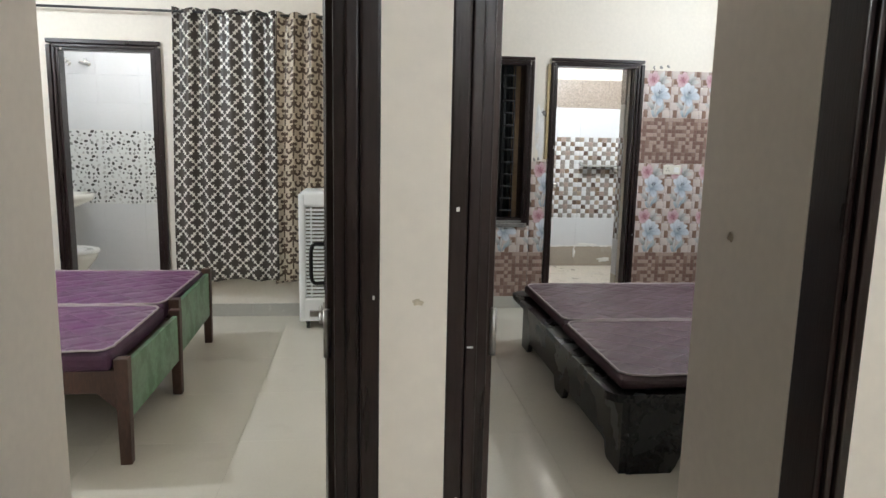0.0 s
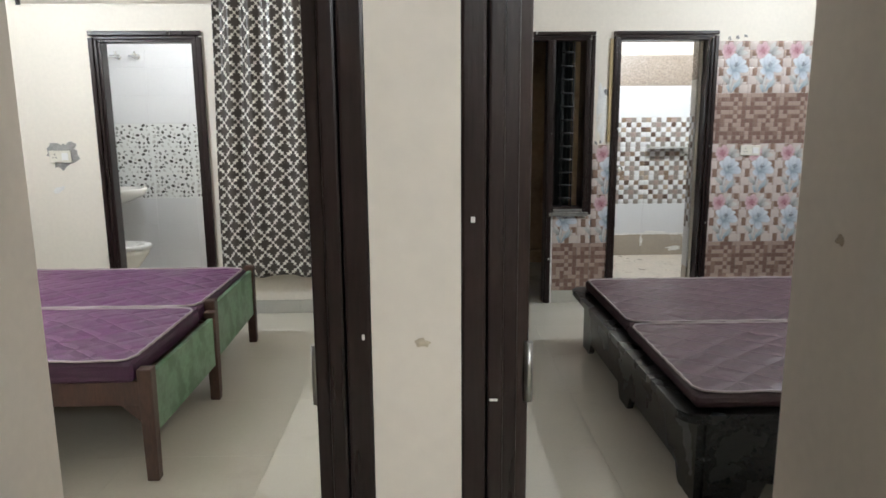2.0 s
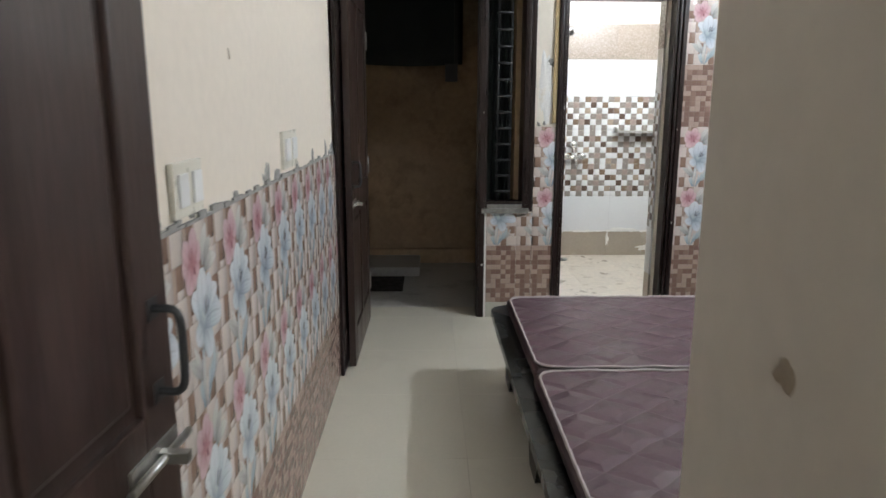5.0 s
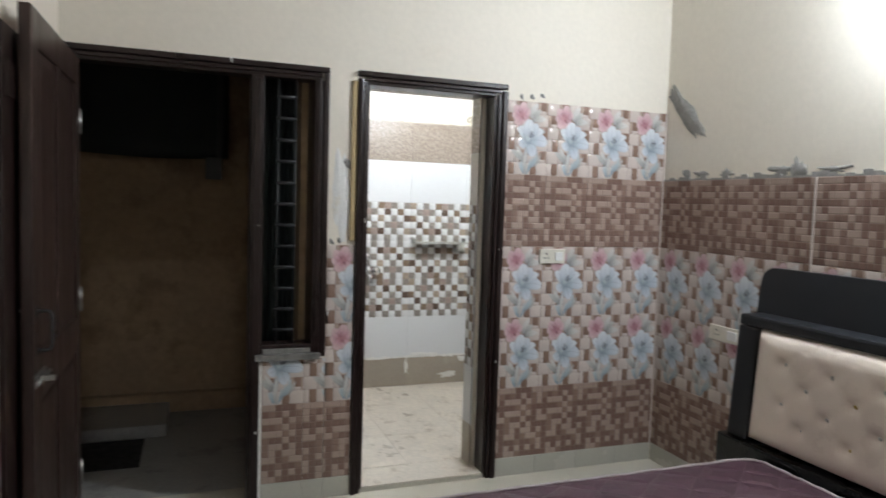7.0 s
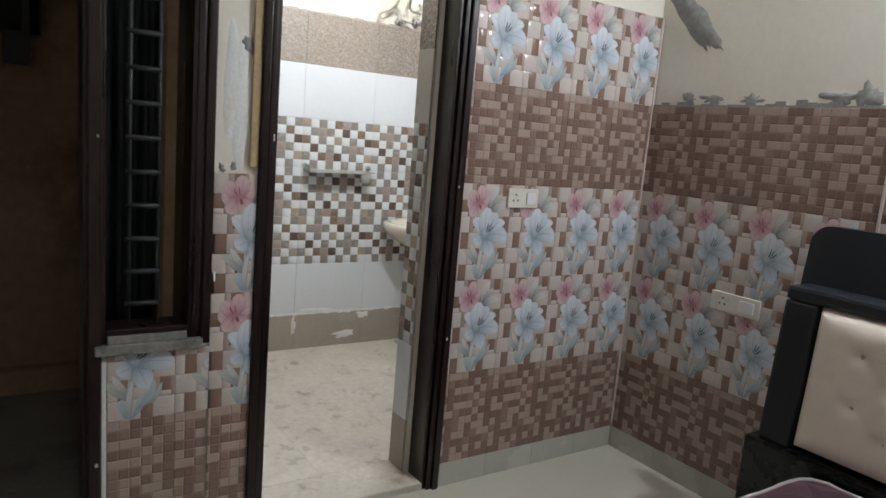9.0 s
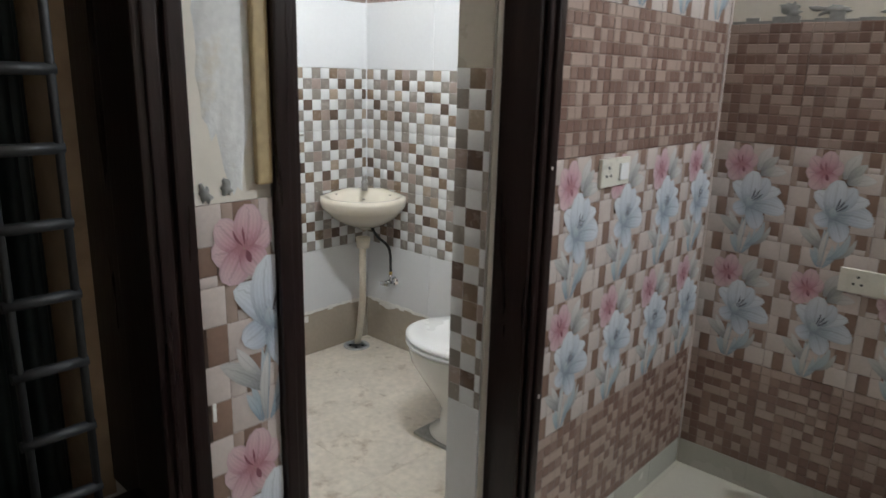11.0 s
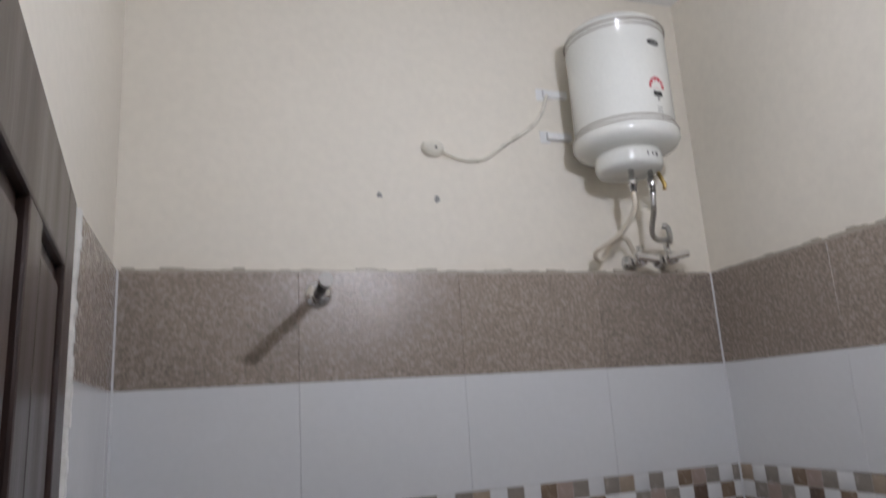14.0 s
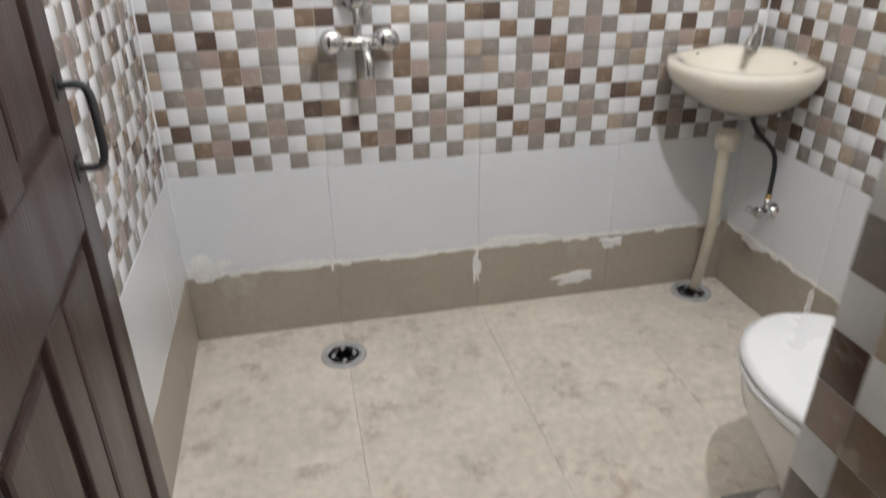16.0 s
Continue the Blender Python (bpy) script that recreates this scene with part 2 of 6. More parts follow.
CHECK_TAN = mat("check_tan", (0.21, 0.15, 0.105), 0.25, 0.16, 30, 160, 0.15)
CHECK_BROWN = mat("check_brown", (0.12, 0.082, 0.062), 0.25, 0.16, 30, 160, 0.15)
CHECK_PINK = mat("check_pink", (0.34, 0.265, 0.23), 0.25, 0.14, 30, 160, 0.15)
CHECK_BODY = mat("check_body", (0.55, 0.52, 0.49), 0.4, 0.08, 9, 80, 0.05)
BATH_WHITE = mat("bath_white_tile", (0.67, 0.675, 0.685), 0.2, 0.03, 3, 60, 0.03, piece=0.08)
BATH_BAND = mat("bath_brown_tile", (0.285, 0.235, 0.195), 0.26, 0.55, 110, 300, 0.3, piece=0.1)
PEBBLE_BODY = mat("pebble_body", (0.72, 0.73, 0.72), 0.2, 0.05, 9, 90, 0.05)
PEBBLES = [mat("pebble_" + k, c, 0.2, 0.15, 20, 90, 0.05) for k, c in (("pale", (0.50, 0.50, 0.48)), ("grey", (0.25, 0.26, 0.25)), ("dark", (0.09, 0.085, 0.08)))]
DARK_WOOD = mat("dark_polished_wood", (0.017, 0.009, 0.008), 0.32, 0.5, 6, 70, 0.2, coat=0.12, warp=(3, 3, 0.3), stain=((0.04, 0.024, 0.02), 5.0, 0.60, 0.5))
LEAF_WOOD = mat("door_leaf_wood", (0.038, 0.022, 0.018), 0.36, 0.45, 5, 60, 0.25, coat=0.15, warp=(3, 3, 0.25), stain=((0.08, 0.054, 0.043), 4.0, 0.60, 0.5))
COT_WOOD = mat("cot_wood", (0.062, 0.029, 0.019), 0.5, 0.45, 6, 70, 0.3, warp=(2, 2, 0.4), stain=((0.12, 0.065, 0.04), 8.0, 0.60, 0.5))
GREEN_PANEL = mat("green_laminate", (0.13, 0.235, 0.14), 0.4, 0.35, 4, 40, 0.15, stain=((0.055, 0.12, 0.055), 7.0, 0.48, 0.75))
BED_BLACK = mat("black_bed_paint", (0.010, 0.011, 0.011), 0.27, 0.5, 5, 60, 0.15, coat=0.08, stain=((0.035, 0.038, 0.037), 4.0, 0.62, 0.6))
HEAD_BLACK = mat("black_leatherette", (0.012, 0.014, 0.018), 0.45, 0.3, 5, 260, 0.25)
CUSHION = mat("cream_leatherette", (0.76, 0.66, 0.57), 0.30, 0.06, 5, 260, 0.15, stain=((0.54, 0.44, 0.35), 5.0, 0.62, 0.4))
MAUVE = quilted_cloth("mauve_ticking", (0.075, 0.036, 0.050), (0.15, 0.10, 0.115))
PURPLE = quilted_cloth("purple_ticking", (0.095, 0.016, 0.085), (0.20, 0.085, 0.18))
MAUVE_SIDE = mat("mattress_side", (0.045, 0.022, 0.026), 0.5, 0.3, 8, 120, 0.3)
PURPLE_SIDE = mat("purple_mattress_side", (0.05, 0.012, 0.04), 0.5, 0.3, 8, 120, 0.3)
PIPING = mat("white_piping", (0.40, 0.35, 0.345), 0.6, 0.15, 20, 160, 0.2, stain=((0.40, 0.33, 0.32), 9.0, 0.58, 0.5))
CURTAIN_A, CURTAIN_B = quatrefoil_cloth(), damask_cloth()
CHROME = mat("chrome", (0.72, 0.72, 0.72), 0.12, 0.05, 20, 100, 0.02, metal=1.0)
DULL_METAL = mat("dull_metal", (0.45, 0.44, 0.42), 0.35, 0.2, 20, 100, 0.1, metal=1.0)
BLACK_METAL = mat("black_metal", (0.02, 0.02, 0.02), 0.45, 0.3, 20, 100, 0.1)
GRILL_METAL = mat("grill_paint", (0.022, 0.023, 0.024), 0.45, 0.3, 20, 100, 0.2)
CERAMIC = mat("cream_ceramic", (0.72, 0.665, 0.56), 0.1, 0.03, 4, 40, 0.0, coat=0.3)
WHITE_CERAMIC = mat("white_ceramic", (0.76, 0.745, 0.70), 0.1, 0.03, 4, 40, 0.0, coat=0.3, stain=((0.60, 0.53, 0.42), 4.0, 0.62, 0.4))
WHITE_PLASTIC = mat("white_plastic", (0.78, 0.78, 0.77), 0.3, 0.03, 6, 90, 0.02)
SWITCH_PLASTIC = mat("switch_plastic", (0.70, 0.67, 0.58), 0.3, 0.06, 20, 90, 0.02, stain=((0.52, 0.46, 0.36), 12.0, 0.62, 0.4))
DARK_SLOT = mat("dark_slot", (0.015, 0.015, 0.015), 0.7, 0.2, 20, 90, 0.0)
HEATER_WHITE = mat("heater_enamel", (0.74, 0.745, 0.70), 0.2, 0.04, 5, 90, 0.02, coat=0.2, stain=((0.62, 0.58, 0.46), 5.0, 0.64, 0.35))
HEATER_LINE = mat("heater_stripe", (0.30, 0.27, 0.23), 0.4, 0.1, 20, 90, 0.0)
RED_INK = mat("red_ink", (0.50, 0.05, 0.07), 0.4, 0.1, 20, 90, 0.0)
GREY_INK = mat("grey_ink", (0.33, 0.33, 0.32), 0.5, 0.1, 20, 90, 0.0)
BEIGE_TUBE = mat("beige_tube", (0.58, 0.52, 0.42), 0.4, 0.08, 20, 90, 0.03)
BRASS = mat("brass", (0.55, 0.40, 0.15), 0.3, 0.15, 20, 90, 0.05, metal=1.0)
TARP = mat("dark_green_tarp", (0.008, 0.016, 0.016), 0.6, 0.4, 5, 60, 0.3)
COOLER_WHITE = mat("cooler_plastic", (0.74, 0.75, 0.74), 0.35, 0.03, 6, 90, 0.02)
COOLER_DARK = mat("cooler_pad", (0.12, 0.10, 0.07), 0.8, 0.3, 20, 90, 0.3)
MARBLE = mat("sill_marble", (0.24, 0.23, 0.215), 0.4, 0.3, 8, 60, 0.2, stain=((0.08, 0.075, 0.07), 7.0, 0.52, 0.8))
SHAFT_FLOOR = mat("shaft_floor", (0.33, 0.32, 0.30), 0.35, 0.2, 4, 60, 0.2, stain=((0.14, 0.13, 0.12), 3.0, 0.55, 0.6))
for m in (DARK_WOOD, LEAF_WOOD, BED_BLACK):
    m.node_tree.nodes["Principled BSDF"].inputs["Specular IOR Level"].default_value = 0.3
BULB_TWO = glow("bulb_glow_two", (0.92, 0.97, 1.0), ROOM_TWO_BULB)
BULB_ONE = glow("bulb_glow_one", (0.92, 0.97, 1.0), ROOM_ONE_BULB)
BULB_BATH = glow("bulb_glow_bath", (0.92, 0.97, 1.0), BATH_BULB)
BULB_BATH_ONE = glow("bulb_glow_bath_one", (0.95, 0.98, 1.0), BATH_ONE_BULB)
TUBE_HALL = glow("tube_glow_hall", (0.93, 0.98, 1.0), HALL_TUBE)


# ---- mesh helpers ----
def box(bm, x0, x1, y0, y1, z0, z1, bevel=0.0, seg=2, mi=0):
    v = [bm.verts.new((x, y, z)) for x in (x0, x1) for y in (y0, y1) for z in (z0, z1)]
    quads = [(0, 1, 3, 2), (4, 6, 7, 5), (0, 4, 5, 1), (2, 3, 7, 6), (0, 2, 6, 4), (1, 5, 7, 3)]
    fs = [bm.faces.new([v[i] for i in q]) for q in quads]
    for f in fs:
        f.material_index = mi
    if bevel:
        es = list({e for f in fs for e in f.edges})
        bmesh.ops.bevel(bm, geom=es, offset=bevel, segments=seg, affect="EDGES", profile=0.6)
    return v


def tube(bm, pts, r, n=10, cap=True, mi=0):
    """A round bar of radius r (one number or one per point) through the points."""
    pts = [Vector(p) for p in pts]
    rs = r if isinstance(r, (list, tuple)) else [r] * len(pts)
    rings, ref = [], None
    for i, p in enumerate(pts):
        d = (pts[min(i + 1, len(pts) - 1)] - pts[max(i - 1, 0)]).normalized()
        if ref is None:
            ref = d.orthogonal()
        a = (ref - d * ref.dot(d)).normalized()
        ref = a
        b = d.cross(a)
        rings.append([bm.verts.new(p + rs[i] * (math.cos(2 * math.pi * k / n) * a + math.sin(2 * math.pi * k / n) * b)) for k in range(n)])
    for q, w in zip(rings, rings[1:]):
        for k in range(n):
            f = bm.faces.new((q[k], q[(k + 1) % n], w[(k + 1) % n], w[k]))
            f.smooth, f.material_index = True, mi
    if cap:
        for ring in (list(reversed(rings[0])), rings[-1]):
            bm.faces.new(ring).material_index = mi


def lathe(bm, profile, n=32, centre=(0, 0, 0), axis="z", mi=0, squash=(1, 1)):
    """A turned shape from (radius, height) pairs."""
    rings = []
    for r, h in profile:
        ring = []
        for k in range(n):
            a = 2 * math.pi * k / n
            x, y = r * math.cos(a) * squash[0], r * math.sin(a) * squash[1]
            p = (x, y, h) if axis == "z" else ((x, -h, y) if axis == "y" else (h, x, y))
            ring.append(bm.verts.new(Vector(centre) + Vector(p)))
        rings.append(ring)
    for q, w in zip(rings, rings[1:]):
        for k in range(n):
            f = bm.faces.new((q[k], q[(k + 1) % n], w[(k + 1) % n], w[k]))
            f.smooth, f.material_index = True, mi
    for ring in (rings[0], rings[-1]):
        bm.faces.new(ring).material_index = mi


def smooth_path(pts, n=8):
    """Catmull-Rom points through a few control points."""
    p = [Vector(q) for q in pts]
    p = [2 * p[0] - p[1]] + p + [2 * p[-1] - p[-2]]
    out = []
    for i in range(1, len(p) - 2):
        for k in range(n):
            t = k / n
            out.append(0.5 * (2 * p[i] + (p[i + 1] - p[i - 1]) * t + (2 * p[i - 1] - 5 * p[i] + 4 * p[i + 1] - p[i + 2]) * t * t + (3 * p[i] - p[i - 1] - 3 * p[i + 1] + p[i + 2]) * t ** 3))
    return out + [p[-2]]


def mesh_of(name, bm, mats):
    bmesh.ops.recalc_face_normals(bm, faces=bm.faces)
    me = bpy.data.meshes.new(name)
    bm.to_mesh(me)
    bm.free()
    for m in (mats if isinstance(mats, (list, tuple)) else [mats]):
        me.materials.append(m)
    return me


def part(name, bm, material, parent, label=""):
    ob = new(name, mesh_of(name, bm, material))
    ob.parent = parent
    return tagged(ob, label)


def thing(name, label, category, m=None, group="", kind=""):
    ob = new(name)
    ob.empty_display_size = 0.1
    if m is not None:
        ob.matrix_basis = m
    return tagged(ob, label, category, group, kind)


def structure(name, bm, material, label, category):
    return tagged(new(name, mesh_of(name, bm, material)), label, category, kind="structure")


def boxed(*boxes, bevel=0.0):
    bm = bmesh.new()
    for b in boxes:
        box(bm, *b, bevel=bevel)
    return bm


# ---- plan (metres) ----
BACK = 5.345          # back wall of the tiled bedroom, room face
BACK_IN = 5.56        # same wall, far face
RIGHT = 4.06          # right wall of the tiled bedroom
PART_L, PART_R = 0.92, 1.07   # partition between the bedrooms
ENTRY = 1.718         # inner face of the front wall, tiled bedroom
R1_BACK = 5.15        # back wall of the purple bedroom
R1_LEFT = -2.13
TOP = 3.0
B_L, B_R, B_BACK, B_TOP, B_FLOOR = 2.225, 4.01, 7.07, 3.0, 0.03   # attached bathroom
C_L, C_R, C_BACK = -1.98, -0.50, 6.62                               # other bathroom
SHAFT_BACK = 6.98

wall_back = structure("wall_back", boxed(
    (PART_L, 1.09, BACK, BACK_IN, 0, TOP), (1.09, 2.14, BACK, BACK_IN, 2.01, TOP), (1.885, 2.14, BACK, BACK_IN, 0, 0.68),
    (2.14, 2.355, BACK, BACK_IN, 0, TOP), (2.355, 3.02, BACK, 5.45, 1.99, TOP), (2.355, 2.992, 5.45, BACK_IN, 1.985, TOP), (2.992, 3.02, 5.45, BACK_IN, 0, TOP), (3.02, RIGHT + 0.2, BACK, BACK_IN, 0, TOP)),
    PLASTER, "cream plastered wall with flower-tiled dado and door openings", "wall")
wall_right = structure("wall_right", boxed((RIGHT, RIGHT + 0.2, ENTRY, BACK, 0, TOP)), PLASTER, "cream plastered wall with brown and flower tiles", "wall")
wall_partition = structure("wall_partition", boxed((PART_L, PART_R, 1.255, BACK, 0, TOP), (0.864, 0.987, 1.115, 1.255, 0, TOP)),
                           PIER_PAINT, "cream painted partition between two bedrooms", "wall")
wall_front_right = structure("wall_front_right", boxed(
    (1.826, RIGHT + 0.2, 1.12, ENTRY, 0, TOP), (1.773, 1.826, 1.256, ENTRY, 0, TOP), (0.987, 1.826, 1.122, 1.255, 2.07, TOP)), PIER_PAINT,
    "cream painted entry wall beside a door", "wall")
wall_front_left = structure("wall_front_left", boxed(
    (R1_LEFT - 0.2, 0.0, 1.115, 1.84, 0, TOP), (0.0, 0.864, 1.117, 1.25, 2.07, TOP)), PIER_PAINT,
    "cream painted entry wall beside a door", "wall")
wall_purple_back = structure("wall_purple_back", boxed(
    (R1_LEFT - 0.2, -1.365, R1_BACK, 5.36, 0, TOP), (-1.365, -0.635, R1_BACK, 5.36, 2.0, TOP), (-0.635, PART_L, R1_BACK, 5.36, 0, TOP)), PLASTER,
    "cream plastered wall with a damp patch and door opening", "wall")
wall_purple_left = structure("wall_purple_left", boxed((R1_LEFT - 0.2, R1_LEFT, 1.84, R1_BACK, 0, TOP)), PLASTER, "cream plastered wall", "wall")
wall_hall = structure("wall_hall", boxed((-2.4, 4.3, -1.8, -1.6, 0, TOP), (-2.6, -2.33, -1.8, 1.115, 0, TOP), (4.26, 4.46, -1.8, 1.12, 0, TOP)), PIER_PAINT, "cream painted hall walls", "wall")
wall_bath_left = structure("wall_bath_left", boxed((B_L - 0.11, B_L, BACK_IN, B_BACK + 0.14, 0, TOP)), PLASTER, "bathroom wall, cream paint over banded tiles", "wall")
wall_bath = structure("wall_bath_back", boxed((B_L, B_R, B_BACK, B_BACK + 0.14, 0, TOP)), PLASTER, "bathroom wall, cream paint over banded tiles", "wall")
wall_bath_right = structure("wall_bath_right", boxed((B_R, B_R + 0.14, BACK_IN, B_BACK + 0.14, 0, TOP)), PLASTER, "bathroom wall, cream paint over banded tiles", "wall")
wall_other_left = structure("wall_other_bath_left", boxed((C_L - 0.14, C_L, 5.36, C_BACK + 0.14, 0, TOP)), PLASTER, "bathroom wall with white and pebble-pattern tiles", "wall")
wall_other_bath = structure("wall_other_bath_back", boxed((C_L, C_R, C_BACK, C_BACK + 0.14, 0, TOP)), PLASTER, "bathroom wall with white and pebble-pattern tiles", "wall")
structure("wall_other_bath_right", boxed((C_R, C_R + 0.14, 5.36, C_BACK + 0.14, 0, TOP)), PLASTER, "plain plastered bathroom wall", "wall")
wall_shaft = structure("wall_shaft", boxed((0.1, 2.08, SHAFT_BACK, SHAFT_BACK + 0.15, 0, TOP)), SHAFT, "dirty brown plastered wall of a dark rear shaft", "wall")
structure("wall_shaft_left", boxed((-0.05, 0.1, BACK_IN, SHAFT_BACK + 0.15, 0, TOP)), SHAFT, "dirty brown plastered side wall of the shaft", "wall")
structure("wall_shaft_right", boxed((2.08, 2.115, BACK_IN, SHAFT_BACK + 0.15, 0, TOP)), SHAFT, "dirty brown plastered side wall of the shaft", "wall")
structure("ledge", boxed((0.1, 2.08, 6.90, SHAFT_BACK, -0.004, 0.12), bevel=0.01), SHAFT, "dark plastered ledge at the foot of the shaft wall", "ledge")
structure("ceiling", boxed((R1_LEFT - 0.4, RIGHT + 0.4, -1.8, BACK_IN, TOP, TOP + 0.12)), CEILING, "white painted ceiling", "ceiling")
structure("ceiling_rear", boxed((-2.3, 4.3, BACK_IN, 7.3, TOP, TOP + 0.12)), CEILING, "white painted bathroom ceiling", "ceiling")
structure("ground", boxed((-40, 40, -40, 40, -0.5, -0.03)), CEMENT, "bare ground under the building", "ground")
floor = structure("floor", boxed((R1_LEFT - 0.2, RIGHT + 0.2, -1.8, BACK, -0.03, -0.012), (1.09, 1.885, BACK, BACK_IN, -0.03, -0.012)), GROUT, "glossy cream vitrified tile floor", "floor")
floor_bath = structure("floor_bath", boxed((B_L - 0.1, B_R + 0.1, BACK_IN, 7.2, -0.03, B_FLOOR - 0.012), (2.355, 3.02, BACK, BACK_IN, -0.03, B_FLOOR - 0.012)), GROUT, "cream marbled bathroom tile floor", "floor")
floor_other = structure("floor_other_bath", boxed((-2.1, -0.4, R1_BACK + 0.01, 6.8, -0.028, 0.02)), BATH_FLOOR, "cream tiled bathroom floor", "floor")
structure("floor_shaft", boxed((-0.05, 2.115, BACK_IN, 7.12, -0.03, -0.004)), SHAFT_FLOOR, "dusty grey stone floor of the shaft", "floor")


# ---- door frames, leaves and window ----
def frame_parts(parent, x0, x1, top, y0, y1, w, left=True, right=True, wr=None):
    """Two moulded jambs and a head; y0 is the face with the moulding."""
    def post(a, b, flip):
        bm = bmesh.new()
        box(bm, a, b, y0 + 0.012, y1, 0, top - w, bevel=0.004)
        s = (b - a)
        e0, e1 = (a, a + s * 0.42) if not flip else (b - s * 0.42, b)
        box(bm, e0, e1, y0 - 0.012, y0 + 0.012, 0, top - w * 0.58, bevel=0.005)
        m0, m1 = (a + s * 0.46, a + s * 0.74) if not flip else (b - s * 0.74, b - s * 0.46)
        box(bm, m0, m1, y0 - 0.002, y0 + 0.012, 0, top - w * 0.8, bevel=0.004)
        return bm
    if left:
        part("jamb", post(x0, x0 + w, False), DARK_WOOD, parent)
    if right:
        part("jamb", post(x1 - (wr or w), x1, True), DARK_WOOD, parent)
    bm = bmesh.new()
    box(bm, x0, x1, y0 + 0.013, y1, top - w, top, bevel=0.004)
    box(bm, x0, x1, y0 - 0.011, y0 + 0.013, top - w * 0.42, top, bevel=0.005)
    box(bm, x0 + w * 0.5, x1 - w * 0.5, y0 - 0.001, y0 + 0.013, top - w * 0.74, top - w * 0.46, bevel=0.004)
    part("head", bm, DARK_WOOD, parent)


def paint_fleck(parent, spots):
    for x, y, z, w, h in spots:
        bm = bmesh.new()
        box(bm, x - w, x + w, y - 0.0015, y, z - h, z + h, bevel=0.0006, seg=1)
        part("paint_fleck", bm, WHITE_CEMENT, parent, "speck of white paint")


def door_leaf(label, w, h, m, side=1, grip=1.0):
    """A panelled leaf: hinge at the origin, w along x, faces on +-y."""
    leaf = thing("door_leaf", label, "door", m, kind="structure")
    t = 0.017
    bm = bmesh.new()
    st = 0.095
    box(bm, 0, st, -t, t, 0.008, h, bevel=0.004), box(bm, w - st, w, -t, t, 0.008, h, bevel=0.004)
    for z0, z1 in ((0.008, 0.19), (0.78, 0.92), (h - 0.11, h)):
        box(bm, st, w - st, -t, t, z0, z1, bevel=0.004)
    box(bm, w / 2 - 0.04, w / 2 + 0.04, -t, t, 0.19, 0.78, bevel=0.004)
    box(bm, w / 2 - 0.04, w / 2 + 0.04, -t, t, 0.92, h - 0.11, bevel=0.004)
    part("leaf_frame", bm, LEAF_WOOD, leaf)
    for x0, x1 in ((st, w / 2 - 0.04), (w / 2 + 0.04, w - st)):
        for z0, z1 in ((0.19, 0.78), (0.92, h - 0.11)):
            bm = bmesh.new()
            box(bm, x0, x1, -0.006, 0.006, z0, z1)
            box(bm, x0 + 0.022, x1 - 0.022, -0.0135, 0.0135, z0 + 0.022, z1 - 0.022, bevel=0.009, seg=2)
            part("panel", bm, LEAF_WOOD, leaf)
    for s in (1, -1):
        bm = bmesh.new()
        tube(bm, smooth_path([(w - 0.05, s * t, grip + 0.06), (w - 0.05, s * (t + 0.035), grip + 0.055), (w - 0.05, s * (t + 0.04), grip), (w - 0.05, s * (t + 0.035), grip - 0.055), (w - 0.05, s * t, grip - 0.06)], 5), 0.006, 8)
        box(bm, w - 0.065, w - 0.035, s * t - 0.002, s * t + 0.002, grip - 0.075, grip - 0.045), box(bm, w - 0.065, w - 0.035, s * t - 0.002, s * t + 0.002, grip + 0.045, grip + 0.075)
        part("pull_handle", bm, BLACK_METAL, leaf, "dark iron pull handle")
    bm = bmesh.new()
    s = side
    box(bm, w - 0.15, w - 0.01, s * t, s * (t + 0.004), grip - 0.17, grip - 0.13)
    tube(bm, [(w - 0.17, s * (t + 0.012), grip - 0.15), (w + 0.012, s * (t + 0.012), grip - 0.15)], 0.006, 8)
    box(bm, w - 0.075, w - 0.06, s * t, s * (t + 0.045), grip - 0.158, grip - 0.142)
    part("sliding_bolt", bm, DULL_METAL, leaf, "steel sliding bolt")
    for z in (0.25, h / 2, h - 0.25):
        bm = bmesh.new()
        tube(bm, [(-0.004, side * t, z - 0.05), (-0.004, side * t, z + 0.05)], 0.007, 8)
        part("hinge", bm, DULL_METAL, leaf)
    return leaf


door_1 = thing("door_1", "dark polished wooden door frame of the purple bedroom", "door frame", kind="structure")
frame_parts(door_1, 0.0, 0.864, 2.07, 1.125, 1.25, 0.083)
door_2 = thing("door_2", "dark polished wooden door frame of the tiled bedroom", "door frame", kind="structure")
frame_parts(door_2, 0.987, 1.826, 2.07, 1.13, 1.255, 0.081, wr=0.053)
door_3 = thing("door_3", "dark polished wooden bathroom door frame", "door frame", kind="structure")
frame_parts(door_3, 2.308, 3.075, 2.03, BACK - 0.012, BACK + 0.104, 0.06, wr=0.066)
door_4 = thing("door_4", "dark wooden bathroom door frame with worn paint", "door frame", kind="structure")
frame_parts(door_4, -1.386, -0.614, 2.02, R1_BACK - 0.012, R1_BACK + 0.10, 0.075)
door_5 = thing("door_5", "dark wooden frame joining rear door and barred window", "door frame", kind="structure")
frame_parts(door_5, 1.072, 2.173, 2.028, BACK - 0.012, BACK + 0.10, 0.06, right=False)
bm = bmesh.new()
box(bm, 1.826, 1.884, BACK - 0.012, BACK + 0.10, 0, 1.968, bevel=0.004), box(bm, 1.838, 1.872, BACK - 0.024, BACK - 0.012, 0, 1.955, bevel=0.005)
part("mullion", bm, DARK_WOOD, door_5)
bm = bmesh.new()
